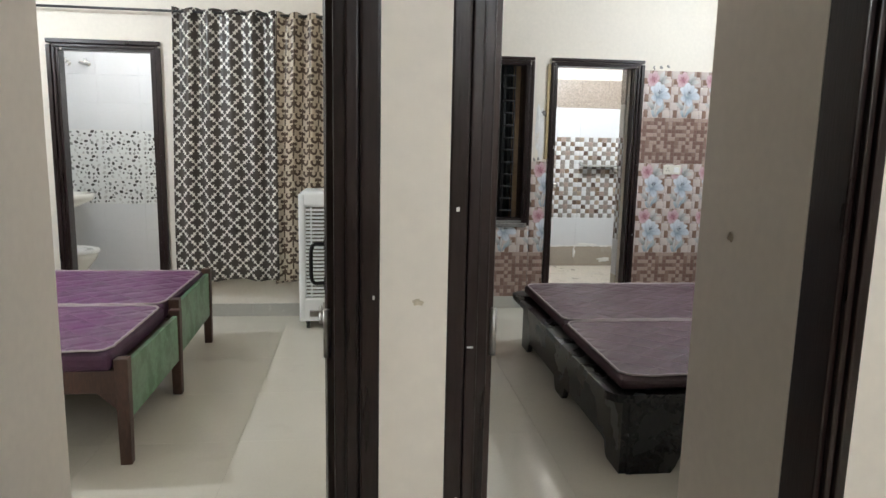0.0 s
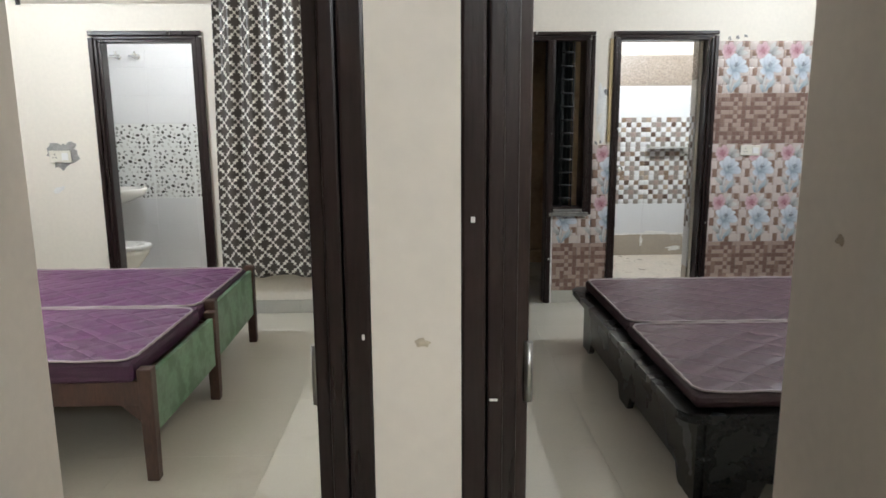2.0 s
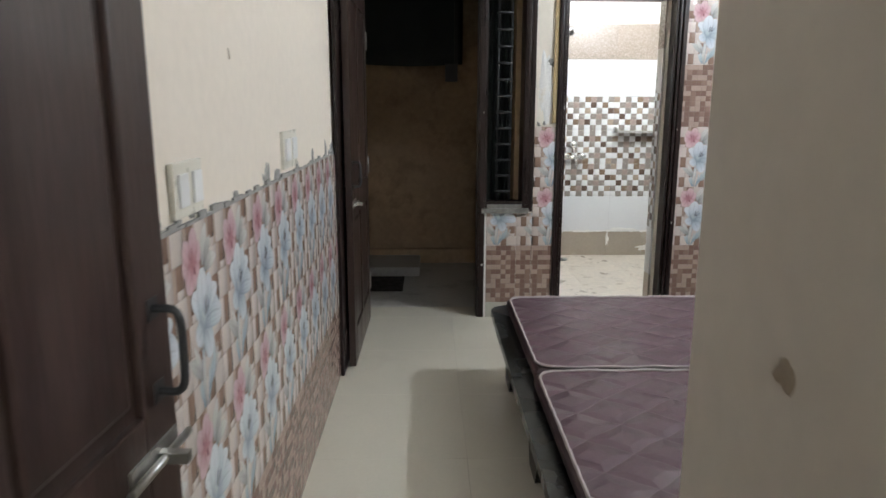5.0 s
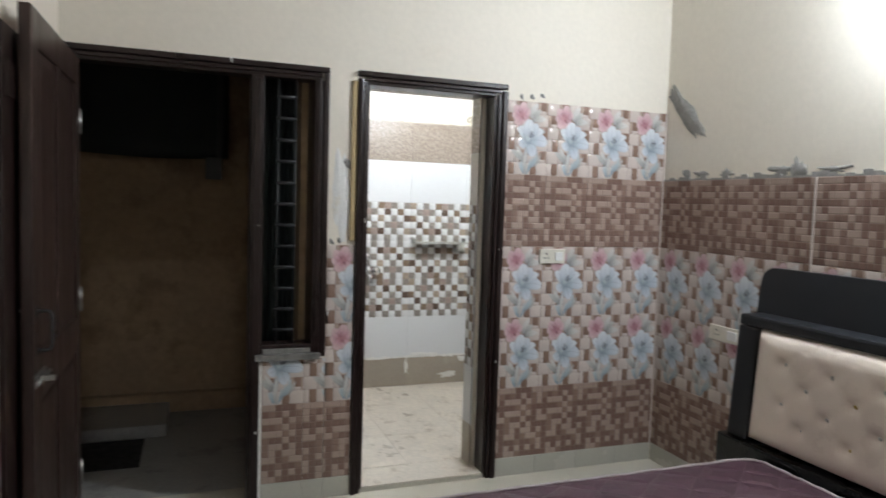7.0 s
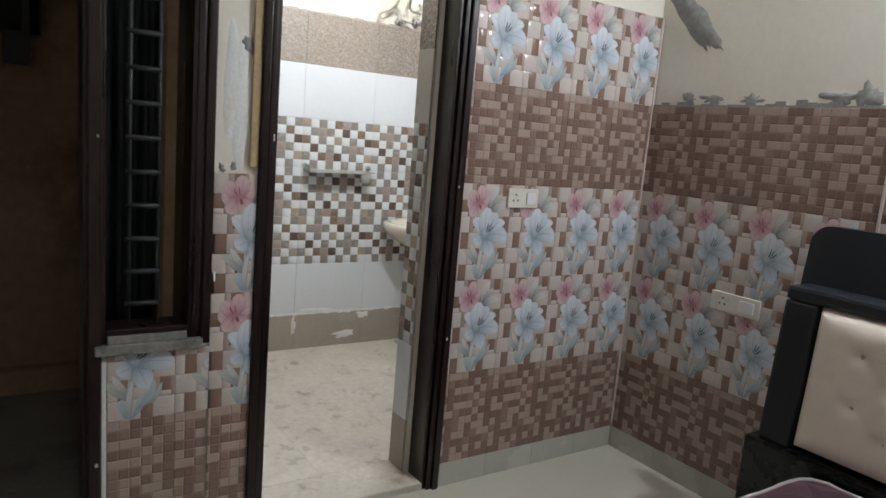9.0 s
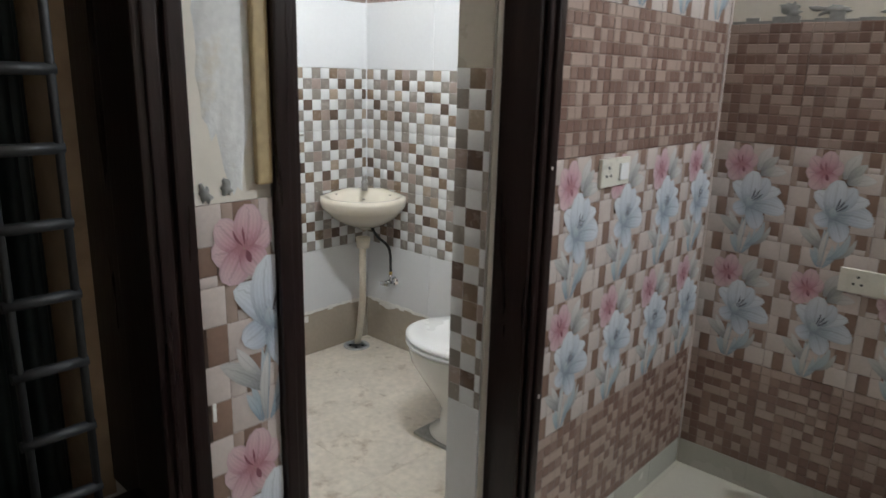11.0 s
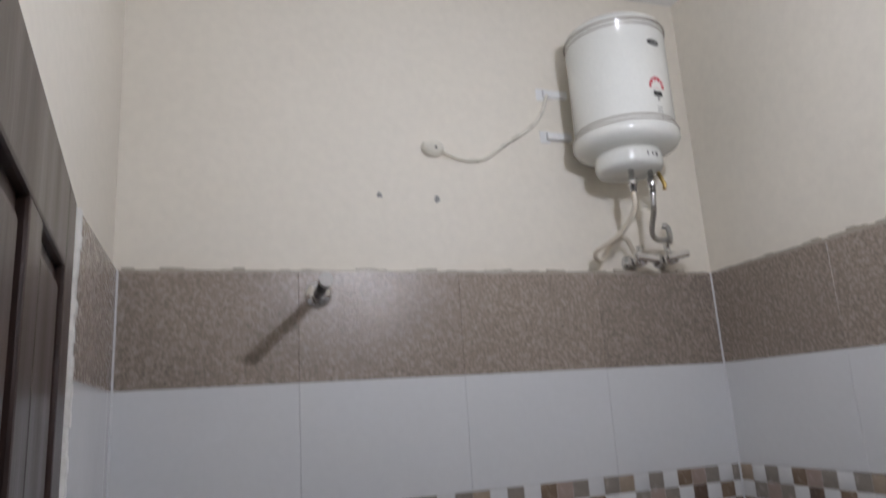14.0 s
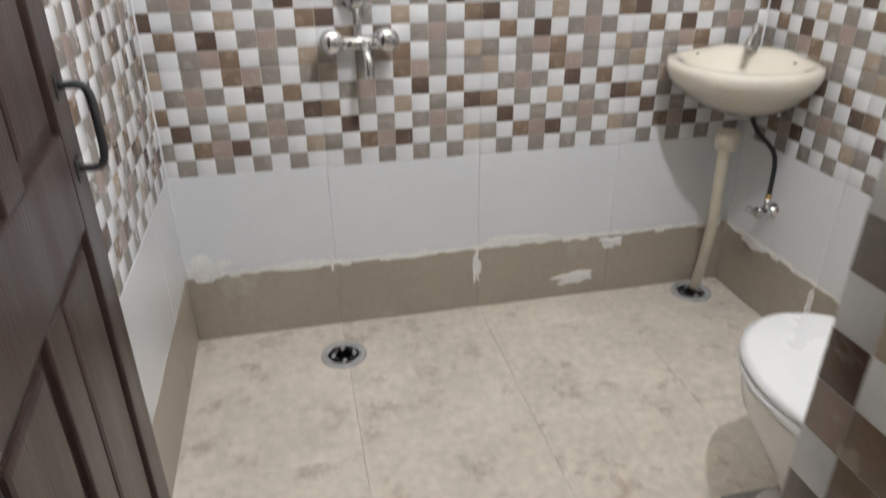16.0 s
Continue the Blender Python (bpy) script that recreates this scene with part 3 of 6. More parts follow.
# the second box is an added lining that blackens the plaster reveal like shade
box(bm, 2.108, 2.173, BACK - 0.012, BACK + 0.10, 0.71, 1.968, bevel=0.004), box(bm, 2.112, 2.139, BACK + 0.10, BACK_IN - 0.002, 0.71, 2.008), box(bm, 2.146, 2.173, BACK - 0.024, BACK - 0.012, 0.69, 2.0, bevel=0.005), box(bm, 2.120, 2.140, BACK - 0.018, BACK - 0.012, 0.73, 1.98, bevel=0.003)
part("window_jamb_dark_lining", bm, DARK_WOOD, door_5)
bm = bmesh.new()
box(bm, 1.884, 2.108, BACK - 0.008, BACK + 0.10, 0.712, 0.75, bevel=0.004)
part("window_bottom_rail", bm, DARK_WOOD, door_5)
paint_fleck(door_3, [(2.352, BACK - 0.001, 1.33, 0.006, 0.011), (2.346, BACK - 0.001, 0.95, 0.004, 0.006), (3.055, BACK - 0.026, 0.62, 0.003, 0.006), (3.05, BACK - 0.026, 1.2, 0.003, 0.004)])
paint_fleck(door_2, [(1.003, 1.117, 1.26, 0.003, 0.004), (1.012, 1.117, 0.70, 0.003, 0.003), (1.033, 1.127, 1.0, 0.006, 0.002)])
paint_fleck(door_1, [(0.81, 1.122, 1.72, 0.003, 0.003), (0.853, 1.112, 1.1, 0.002, 0.004), (0.81, 1.122, 0.5, 0.002, 0.003)])
paint_fleck(door_5, [(1.74, BACK - 0.024, 2.02, 0.004, 0.012), (2.18, BACK - 0.026, 0.9, 0.003, 0.015), (1.86, BACK - 0.026, 0.35, 0.004, 0.006), (1.862, BACK - 0.026, 1.3, 0.002, 0.004)])
bm = bmesh.new()
box(bm, 2.280, 2.307, BACK - 0.014, BACK - 0.001, 1.235, TOP * 0.66, bevel=0.004)
structure("trim", bm, mat("raw_ochre_strip", (0.42, 0.32, 0.17), 0.6, 0.2, 6, 70, 0.2), "ochre wooden strip beside a door frame", "trim")

window_sill = structure("window_sill", boxed((1.855, 2.15, BACK - 0.035, BACK + 0.10, 0.680, 0.710), (1.888, 2.105, BACK - 0.024, BACK - 0.013, 0.710, 0.735), bevel=0.004), MARBLE, "broken dirty marble window sill", "window sill")
grille = thing("window_grille", "black painted iron ladder grille in the window", "window grille")
for x in (1.952, 2.031):
    bm = bmesh.new()
    tube(bm, [(x, BACK + 0.05, 0.75), (x, BACK + 0.05, 1.968)], 0.006, 8)
    part("bar", bm, GRILL_METAL, grille)
for k in range(12):
    bm = bmesh.new()
    tube(bm, [(1.942, BACK + 0.05, 0.81 + 0.098 * k), (2.037, BACK + 0.05, 0.81 + 0.098 * k)], 0.008, 8)
    part("rung", bm, GRILL_METAL, grille)

door_leaf("dark brown panelled door standing open along the partition", 0.80, 1.98, pose(1.085, 1.262, 0.002, 0, 0, 86.8), side=-1)
door_leaf("dark brown panelled door standing open in the purple bedroom", 0.76, 1.98, pose(0.778, 1.262, 0.002, 0, 0, 93.6), side=1)
door_leaf("dark brown rear door with peeling paint, standing open", 0.86, 1.96, pose(1.134, BACK - 0.03, 0.002, 0, 0, -90.3), side=1)
door_leaf("dark brown bathroom door with worn edges, standing open", 0.69, 1.915, pose(2.318, 5.585, B_FLOOR + 0.004, 0, 0, 94.8), side=1, grip=0.915)

flat_leaf = thing("door_leaf", "dark plain door leaf folded flat against the tiles", "door", pose(1.083, 5.30, 0.004), kind="structure")
part("leaf_panel", boxed((0, 0.016, -0.96, 0, 0, 1.88), bevel=0.003), DARK_WOOD, flat_leaf)
part("leaf_batten", boxed((0.0165, 0.022, -0.94, -0.02, 0.1, 0.2), (0.0165, 0.022, -0.94, -0.02, 1.68, 1.78), bevel=0.002), DARK_WOOD, flat_leaf)

# rear shaft: hanging cloth, low slab and floor recess
def hanging_cloth(name, label, x0, x1, y, top, hem, seed, material):
    rnd = random.Random(seed)
    bm = bmesh.new()
    nx, nz = 40, 16
    ph = rnd.random() * 6
    grid = []
    for i in range(nx + 1):
        u = i / nx
        x = x0 + (x1 - x0) * u
        z0 = hem(u)
        grid.append([bm.verts.new((x, y + 0.02 * math.sin(u * 17 + ph) * (1 - k / nz) + 0.008 * math.sin(u * 43 + ph), z0 + (top - z0) * k / nz)) for k in range(nz + 1)])
    for i in range(nx):
        for k in range(nz):
            bm.faces.new((grid[i][k], grid[i + 1][k], grid[i + 1][k + 1], grid[i][k + 1])).smooth = True
    ob = new(name, mesh_of(name, bm, material))
    s = ob.modifiers.new("thickness", "SOLIDIFY")
    s.thickness = 0.004
    return tagged(ob, label, "tarpaulin")


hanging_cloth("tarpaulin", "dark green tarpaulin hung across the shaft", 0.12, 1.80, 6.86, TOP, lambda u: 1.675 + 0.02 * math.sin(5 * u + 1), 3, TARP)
# added dark sheet: hides the lit shaft side wall, standing in for window shade
hanging_cloth("tarpaulin", "dark sheet added close behind the barred window to keep the opening black", 1.90, 2.07, 5.62, TOP, lambda u: 0.60 + 0.05 * math.sin(math.pi * min(1, u * 1.1)), 5, TARP)
slab = structure("step", boxed((0.1, 1.45, 6.43, 6.90, -0.004, 0.07), bevel=0.008), SHAFT_FLOOR, "low grey stone step in the shaft", "step")
# no hole is cut; a thin black slab paints the recess's inner shade
structure("floor_pit_shade", boxed((1.0, 1.33, 5.97, 6.40, -0.003, 0.004)), DARK_SLOT, "flat black slab painted as the shade inside an open floor recess", "drain")
bm = bmesh.new()
box(bm, 1.66, 1.76, 6.74, 6.79, 1.53, 1.67, bevel=0.006), box(bm, 1.73, 1.76, 6.75, 6.78, 1.67, TOP)
tagged(new("meter_box", mesh_of("meter_box", bm, BLACK_METAL)), "small dark box on a pipe in the shaft", "box")


# ---- lamps ----
def wall_bulb(label, m, bulb_material):
    """A batten holder on the wall with a globe bulb; the wall is behind +y, the bulb points to -y and down."""
    lamp = thing("wall_lamp", label, "wall lamp", m)
    bm = bmesh.new()
    lathe(bm, [(0.045, 0), (0.045, 0.012), (0.022, 0.02), (0.02, 0.05), (0.016, 0.055)], 20, axis="y")
    part("holder", bm, WHITE_PLASTIC, lamp)
    bm = bmesh.new()
    lathe(bm, [(0.014, 0.050), (0.016, 0.06), (0.027, 0.085), (0.031, 0.10), (0.0295, 0.1005)], 24, axis="y")
    part("bulb_neck", bm, WHITE_PLASTIC, lamp, "opaque white bulb neck")
    bm = bmesh.new()
    lathe(bm, [(0.0294, 0.1006), (0.029, 0.108), (0.024, 0.117), (0.014, 0.123), (0.003, 0.125)], 24, axis="y")
    part("bulb", bm, bulb_material, lamp, "glowing white dome")
    return lamp


wall_bulb("lit white bulb with opaque neck on the tiled bedroom wall", pose(RIGHT - 0.006, 3.80, 2.43, 0, 0, -90) @ pose(0, 0, 0, 14), BULB_TWO)
wall_bulb("lit white bulb in a batten holder on the purple bedroom wall", pose(R1_LEFT, 3.45, 2.45, 0, 0, 90), BULB_ONE)
wall_bulb("lit white bulb in a batten holder above the bathroom door", pose(3.12, BACK_IN, 2.36, 0, 0, 180), BULB_BATH)
wall_bulb("lit white bulb in a batten holder in the other bathroom", pose(-0.9, 5.36, 2.40, 0, 0, 180), BULB_BATH_ONE)
tube_light = thing("tube_light", "lit white tube light on the hall wall", "tube light", pose(2.1, -1.6, 2.45))
part("batten", boxed((-0.62, 0.62, 0.0, 0.035, -0.03, 0.03), bevel=0.004), WHITE_PLASTIC, tube_light)
bm = bmesh.new()
tube(bm, [(-0.59, 0.06, 0), (0.59, 0.06, 0)], 0.014, 12)
part("tube", bm, TUBE_HALL, tube_light, "glowing tube")
for x in (-0.6, 0.6):
    part("tube_holder", boxed((x - 0.012, x + 0.012, 0.03, 0.08, -0.02, 0.02), bevel=0.003), WHITE_PLASTIC, tube_light)


# ---- black bed with mattress ----
def mattress(name, label, boxes, top, bottom, cover, side, piping, sag=0.006, seed=1):
    """Mattress pieces (x0, x1, y0, y1), each with a rounded body, a quilted top and a piped rim."""
    out = []
    for k, (x0, x1, y0, y1) in enumerate(boxes):
        th = thing(name, label, "mattress", pose((x0 + x1) / 2, (y0 + y1) / 2, bottom))
        hx, hy, h = (x1 - x0) / 2, (y1 - y0) / 2, top - bottom
        rnd = random.Random(seed + k)
        bm = bmesh.new()
        box(bm, -hx, hx, -hy, hy, 0, h - 0.004, bevel=0.03, seg=3)
        part("body", bm, side, th, "dark cloth side of the mattress")
        bm = bmesh.new()
        nx, ny = 36, 28
        r = 0.07
        def rim(u, v):
            x, y = (2 * u - 1) * (hx - 0.012), (2 * v - 1) * (hy - 0.012)
            ax, ay = abs(x) - (hx - 0.012 - r), abs(y) - (hy - 0.012 - r)
            if ax > 0 and ay > 0:
                d = max(ax, ay)
                f = d / math.hypot(ax, ay)
                x, y = math.copysign(hx - 0.012 - r + ax * f, x), math.copysign(hy - 0.012 - r + ay * f, y)
            return x, y
        g = []
        for i in range(nx + 1):
            col = []
            for j in range(ny + 1):
                u, v = i / nx, j / ny
                x, y = rim(u, v)
                edge = min(1, 8 * min(u, 1 - u, v, 1 - v))
                z = h + edge * (0.008 + sag * noise.noise(Vector((x * 3.1 + k * 7, y * 3.1, seed))) + 0.004 * noise.noise(Vector((x * 11, y * 9, seed + 3))))
                col.append(bm.verts.new((x, y, z)))
            g.append(col)
        for i in range(nx):
            for j in range(ny):
                bm.faces.new((g[i][j], g[i + 1][j], g[i + 1][j + 1], g[i][j + 1])).smooth = True
        part("quilted_top", bm, cover, th)
        pts = []
        loop = [(i, 0) for i in range(nx)] + [(nx, j) for j in range(ny)] + [(i, ny) for i in range(nx, 0, -1)] + [(0, j) for j in range(ny, 0, -1)]
        for i, j in loop + loop[:1]:
            x, y = rim(i / nx, j / ny)
            pts.append((x, y, h + 0.002 + 0.002 * math.sin(i * 1.7 + j * 2.3)))
        bm = bmesh.new()
        tube(bm, pts, 0.0055, 6, cap=False)
        part("piping", bm, piping, th, "frayed white piping")
        out.append(th)
    return out


bed = thing("bed", "black painted wooden box bed with tufted headboard", "bed", pose(1.825, 2.43, 0))
L, W = 2.10, 1.91     # along x, along y
bm = bmesh.new()
r = 0.07
ring = []
for cx, cy, a0 in ((r, r, 180), (L, 0, None), (L, W, None), (r, W - r, 90)):
    if a0 is None:
        ring.append((cx, cy))
    else:
        for k in range(7):
            a = radians(a0 + 15 * k)
            ring.append((cx + r * math.cos(a), cy + r * math.sin(a)))
lo = [bm.verts.new((x, y, 0.338)) for x, y in ring]
hi = [bm.verts.new((x, y, 0.372)) for x, y in ring]
bm.faces.new(lo), bm.faces.new(hi)
for k in range(len(ring)):
    bm.faces.new((lo[k], lo[(k + 1) % len(ring)], hi[(k + 1) % len(ring)], hi[k]))
bmesh.ops.bevel(bm, geom=[e for e in bm.edges if abs(e.verts[0].co.z - e.verts[1].co.z) < 1e-6], offset=0.006, segments=2, affect="EDGES")
part("top_ledge", bm, BED_BLACK, bed)


def scalloped(length, cuts, h=0.338, t=0.03):
    """A rail with arched cut-outs along its foot, in the xz plane."""
    bm = bmesh.new()
    xs = [length * k / 96 for k in range(97)]
    def foot(x):
        for a, b in cuts:
            if a < x < b:
                q = min(1, (x - a) / 0.06, (b - x) / 0.06)
                return 0.075 * math.sin(q * math.pi / 2) + (0.018 if 0.35 < q < 0.75 else 0)
        return 0.0
    rows = [[bm.verts.new((x, y, z)) for x in xs for z in (foot(x), h)] for y in (0, t)]
    n = len(xs)
    for k in range(n - 1):
        a, b = rows
        i, j = 2 * k, 2 * k + 2
        bm.faces.new((a[i], a[j], a[j + 1], a[i + 1])), bm.faces.new((b[i], b[i + 1], b[j + 1], b[j]))
        bm.faces.new((a[i], b[i], b[j], a[j])), bm.faces.new((a[i + 1], a[j + 1], b[j + 1], b[i + 1]))
    for k in (0, n - 1):
        bm.faces.new((rows[0][2 * k], rows[0][2 * k + 1], rows[1][2 * k + 1], rows[1][2 * k]))
    return bm


foot_rail = part("foot_rail", scalloped(1.80, [(0.16, 0.84), (0.98, 1.64)]), BED_BLACK, bed)
foot_rail.matrix_local = pose(0.11, 0.065, 0, 0, 0, 90)
for y in (0.055, W - 0.085):
    side_rail = part("side_rail", scalloped(1.88, [(0.2, 0.88), (1.05, 1.7)]), BED_BLACK, bed)
    side_rail.matrix_local = pose(0.11, y, 0)
part("slatted_base", boxed((0.12, L - 0.05, 0.1, W - 0.1, 0.2, 0.335)), BED_BLACK, bed)
MID = W / 2
head = boxed((1.925, 2.015, MID - 1.114, MID + 1.114, 0.0, 0.468), bevel=0.01)
part("headboard_box", head, BED_BLACK, bed)
bm = bmesh.new()
hy0, hy1, zt, rr = MID - 1.105, MID + 1.105, 1.19, 0.06
outline = [(hy0, 0.40)] + [(hy0 + rr - rr * math.cos(radians(a)), zt - rr + rr * math.sin(radians(a))) for a in range(0, 91, 15)] + [(hy1 - rr + rr * math.sin(radians(a)), zt - rr + rr * math.cos(radians(a))) for a in range(0, 91, 15)] + [(hy1, 0.40)]
fa = [bm.verts.new((2.035 + 0.09 * (z - 0.40) / 0.79, y, z)) for y, z in outline]
fb = [bm.verts.new((2.070 + 0.09 * (z - 0.40) / 0.79, y, z)) for y, z in outline]
bm.faces.new(fa), bm.faces.new(fb)
for k in range(len(outline)):
    j = (k + 1) % len(outline)
    bm.faces.new((fa[k], fa[j], fb[j], fb[k]))
part("headboard", bm, HEAD_BLACK, bed, "black leatherette headboard panel")
bm = bmesh.new()
box(bm, 1.955, 2.085, hy0 + 0.02, hy1 - 0.02, 0.945, 0.992, bevel=0.012)
box(bm, 1.955, 2.055, hy0 + 0.02, hy0 + 0.128, 0.468, 0.944, bevel=0.012), box(bm, 1.955, 2.055, hy1 - 0.128, hy1 - 0.02, 0.468, 0.944, bevel=0.012)
for v in bm.verts:
    v.co.x += 0.075 * (v.co.z - 0.53)
part("headboard_rim", bm, HEAD_BLACK, bed)
# tufted cushion: a puffed sheet with sunk buttons
buttons = []
for row, z in enumerate((0.592, 0.670, 0.749, 0.827)):
    y = hy1 - (0.396 if row % 2 == 0 else 0.292)
    while y > hy0 + 0.17:
        buttons.append((y, z))
        y -= 0.208
bm = bmesh.new()
ny, nz = 110, 34
cy0, cy1, cz0, cz1 = hy0 + 0.13, hy1 - 0.13, 0.478, 0.944
g = []
for i in range(ny + 1):
    col = []
    for j in range(nz + 1):
        y, z = cy0 + (cy1 - cy0) * i / ny, cz0 + (cz1 - cz0) * j / nz
        e = min(1.0, min(i / ny, 1 - i / ny) * 22, min(j / nz, 1 - j / nz) * 7)
        puff = 0.055 * math.sqrt(max(e * (2 - e), 0))
        for by, bz in buttons:
            d2 = (y - by) ** 2 + (z - bz) ** 2
            puff -= 0.020 * math.exp(-d2 / 0.0005)
            for sy, sz in ((0.104, 0.0785), (-0.104, 0.0785)):
                qx, qz = y - by, z - bz
                tt = (qx * sy + qz * sz) / (sy * sy + sz * sz)
                if 0 < tt < 1 and bz + sz < cz1:
                    off = abs(qx * sz - qz * sy) / math.hypot(sy, sz)
                    puff -= 0.006 * (1 - 0.6 * math.sin(math.pi * tt)) * math.exp(-off * off / 0.00008)
        x = 1.985 + 0.075 * (z - 0.53) - max(puff, -0.01)
        col.append(bm.verts.new((x, y, z)))
    g.append(col)
for i in range(ny):
    for j in range(nz):
        bm.faces.new((g[i][j], g[i + 1][j], g[i + 1][j + 1], g[i][j + 1])).smooth = True
cushion = part("tufted_cushion", bm, CUSHION, bed, "cream tufted leatherette cushion")
for by, bz in buttons:
    bm = bmesh.new()
    lathe(bm, [(0.001, -0.006), (0.008, -0.004), (0.009, 0.0), (0.006, 0.004)], 10, axis="x")
    b = part("button", bm, DULL_METAL if (by * 7) % 1 > 0.25 else BRASS, cushion, "shiny upholstery button")
    b.location = (1.955 + 0.075 * (bz - 0.53), by, bz)
mattress("mattress", "mauve quilted mattress half with white piping on the black bed", [(1.885, 3.735, 2.475, 3.335), (1.895, 3.735, 3.345, 4.27)], 0.435, 0.373, MAUVE, MAUVE_SIDE, PIPING, seed=4)

# ---- cots of the purple bedroom ----
def cot(label, y0, y1, zt, m):
    c = thing("cot", label, "cot", m, group="wooden cots side by side")
    wd = y1 - y0
    for x in (-0.03, -1.93):
        for y in (0.0, wd - 0.055):
            bm = bmesh.new()
            box(bm, x - 0.028, x + 0.028, y, y + 0.055, 0.0, zt, bevel=0.006)
            for v in bm.verts:
                if v.co.z < 0.2:
                    v.co.y = y + 0.0275 + (v.co.y - y - 0.0275) * 0.8
                    v.co.x = x + (v.co.x - x) * 0.85
            part("leg", bm, COT_WOOD, c)
    for x in (-0.025, -1.93):
        bm = boxed((x - 0.012, x + 0.012, 0.055, wd - 0.055, 0.19, zt - 0.03), bevel=0.003)
        part("end_panel", bm, GREEN_PANEL, c, "green mottled laminate end panel")
    for y in (0.012, wd - 0.047):
        part("side_rail", boxed((-1.905, -0.055, y, y + 0.035, 0.315, 0.415), bevel=0.004), COT_WOOD, c)
        bm = bmesh.new()
        v = [bm.verts.new((-0.058 - a, y + b, 0.315 - h)) for b in (0.008, 0.026) for a, h in ((0, 0), (0.08, 0), (0, 0.075))]
        bm.faces.new(v[:3]), bm.faces.new(v[3:])
        for k in range(3):
            bm.faces.new((v[k], v[(k + 1) % 3], v[3 + (k + 1) % 3], v[3 + k]))
        part("brace", bm, COT_WOOD, c)
    part("plywood_base", boxed((-1.9, -0.045, 0.03, wd - 0.03, 0.385, 0.41)), COT_WOOD, c)
    return c


cot("brown wooden cot with green laminate end panel", 2.715, 3.57, 0.465, pose(-0.125, 2.715, 0))
cot("brown wooden cot with green laminate end panel beside the bathroom door", 3.59, 4.50, 0.505, pose(-0.145, 3.59, 0, 0, 0, 1.5))
mattress("mattress", "purple quilted mattress with pale piping on a wooden cot", [(-2.03, -0.19, 2.705, 3.49), (-2.05, -0.20, 3.50, 4.42)], 0.50, 0.411, PURPLE, PURPLE_SIDE, PIPING, sag=0.01, seed=9)

# ---- curtains on a rod ----
rod = thing("curtain_rod", "dark metal curtain rod above the bathroom door", "curtain rod")
bm = bmesh.new()
tube(bm, [(-1.85, 5.06, 2.225), (-0.5, 5.06, 2.222), (0.86, 5.06, 2.22)], 0.009, 10)
part("rod", bm, GRILL_METAL, rod)
for x, z in ((-1.84, 2.225), (0.84, 2.22)):
    bm = bmesh.new()
    tube(bm, [(x, R1_BACK, z), (x, 5.05, z)], 0.007, 8), box(bm, x - 0.015, x + 0.015, R1_BACK - 0.006, R1_BACK, z - 0.03, z + 0.03)
    part("bracket", bm, GRILL_METAL, rod)


def curtain(label, x0, x1, ztop, zlow, folds, amp, material, seed):
    rnd = random.Random(seed)
    ph, bm = rnd.random() * 6, bmesh.new()
    uvl = bm.loops.layers.uv.new("UVMap")
    nx, nz = 110, 40
    g, us, run, last = [], [], 0.0, None
    for i in range(nx + 1):
        u = i / nx
        col = []
        for k in range(nz + 1):
            v = k / nz
            a = amp * (1.0 - 0.35 * v) * (0.75 + 0.25 * math.sin(u * 9 + ph))
            y = 5.058 + a * math.sin(2 * math.pi * folds * u + ph + 0.5 * math.sin(2.2 * v + u * 4)) - 0.012 * v
            x = x0 + (x1 - x0) * u + (0.02 * math.sin(v * 3 + 2) * (1 - u))
            z = ztop + (zlow - ztop) * v + 0.007 * math.sin(2 * math.pi * folds * u + 1) * (1 - v) + 0.01 * math.sin(14 * u + ph) * v
            col.append(bm.verts.new((x, y, z)))
        here = col[nz // 2].co
        if last is not None:
            run += math.hypot(here.x - last.x, here.y - last.y)
        last = here
        g.append(col), us.append(run)
    for i in range(nx):
        for k in range(nz):
            f = bm.faces.new((g[i][k], g[i][k + 1], g[i + 1][k + 1], g[i + 1][k]))
            f.smooth = True
            for lp, (a, b) in zip(f.loops, ((i, k), (i, k + 1), (i + 1, k + 1), (i + 1, k))):
                lp[uvl].uv = (us[a], (ztop - zlow) * (1 - b / nz))
    ob = new("curtain", mesh_of("curtain", bm, material))
    s = ob.modifiers.new("thickness", "SOLIDIFY")
    s.thickness = 0.002
    return tagged(ob, label, "curtain")


curtain("dark brown curtain with white quatrefoil lattice on a rod", -0.52, 0.205, 2.245, 0.305, 5, 0.03, CURTAIN_A, 2)
curtain("beige satin curtain with dark brown scroll pattern", 0.195, 0.86, 2.24, 0.285, 5, 0.032, CURTAIN_B, 6)

# ---- air cooler ----
cooler = thing("air_cooler", "white plastic air cooler with louvred side", "air cooler", pose(0.375, 4.74, 0, 0, 0, 0))
bm = bmesh.new()
box(bm, 0, 0.05, 0, 0.34, 0.055, 0.985, bevel=0.024, seg=3), box(bm, 0.36, 0.42, 0, 0.34, 0.055, 0.985, bevel=0.024, seg=3)
box(bm, 0.02, 0.40, 0.004, 0.336, 0.06, 0.235, bevel=0.015), box(bm, 0.02, 0.40, 0.004, 0.336, 0.885, 1.0, bevel=0.03, seg=3)
box(bm, 0.03, 0.39, 0.05, 0.33, 0.2, 0.9)
part("body", bm, COOLER_WHITE, cooler)
part("cooling_pad", boxed((0.05, 0.36, 0.035, 0.049, 0.235, 0.885)), COOLER_DARK, cooler, "dark cooling pad")
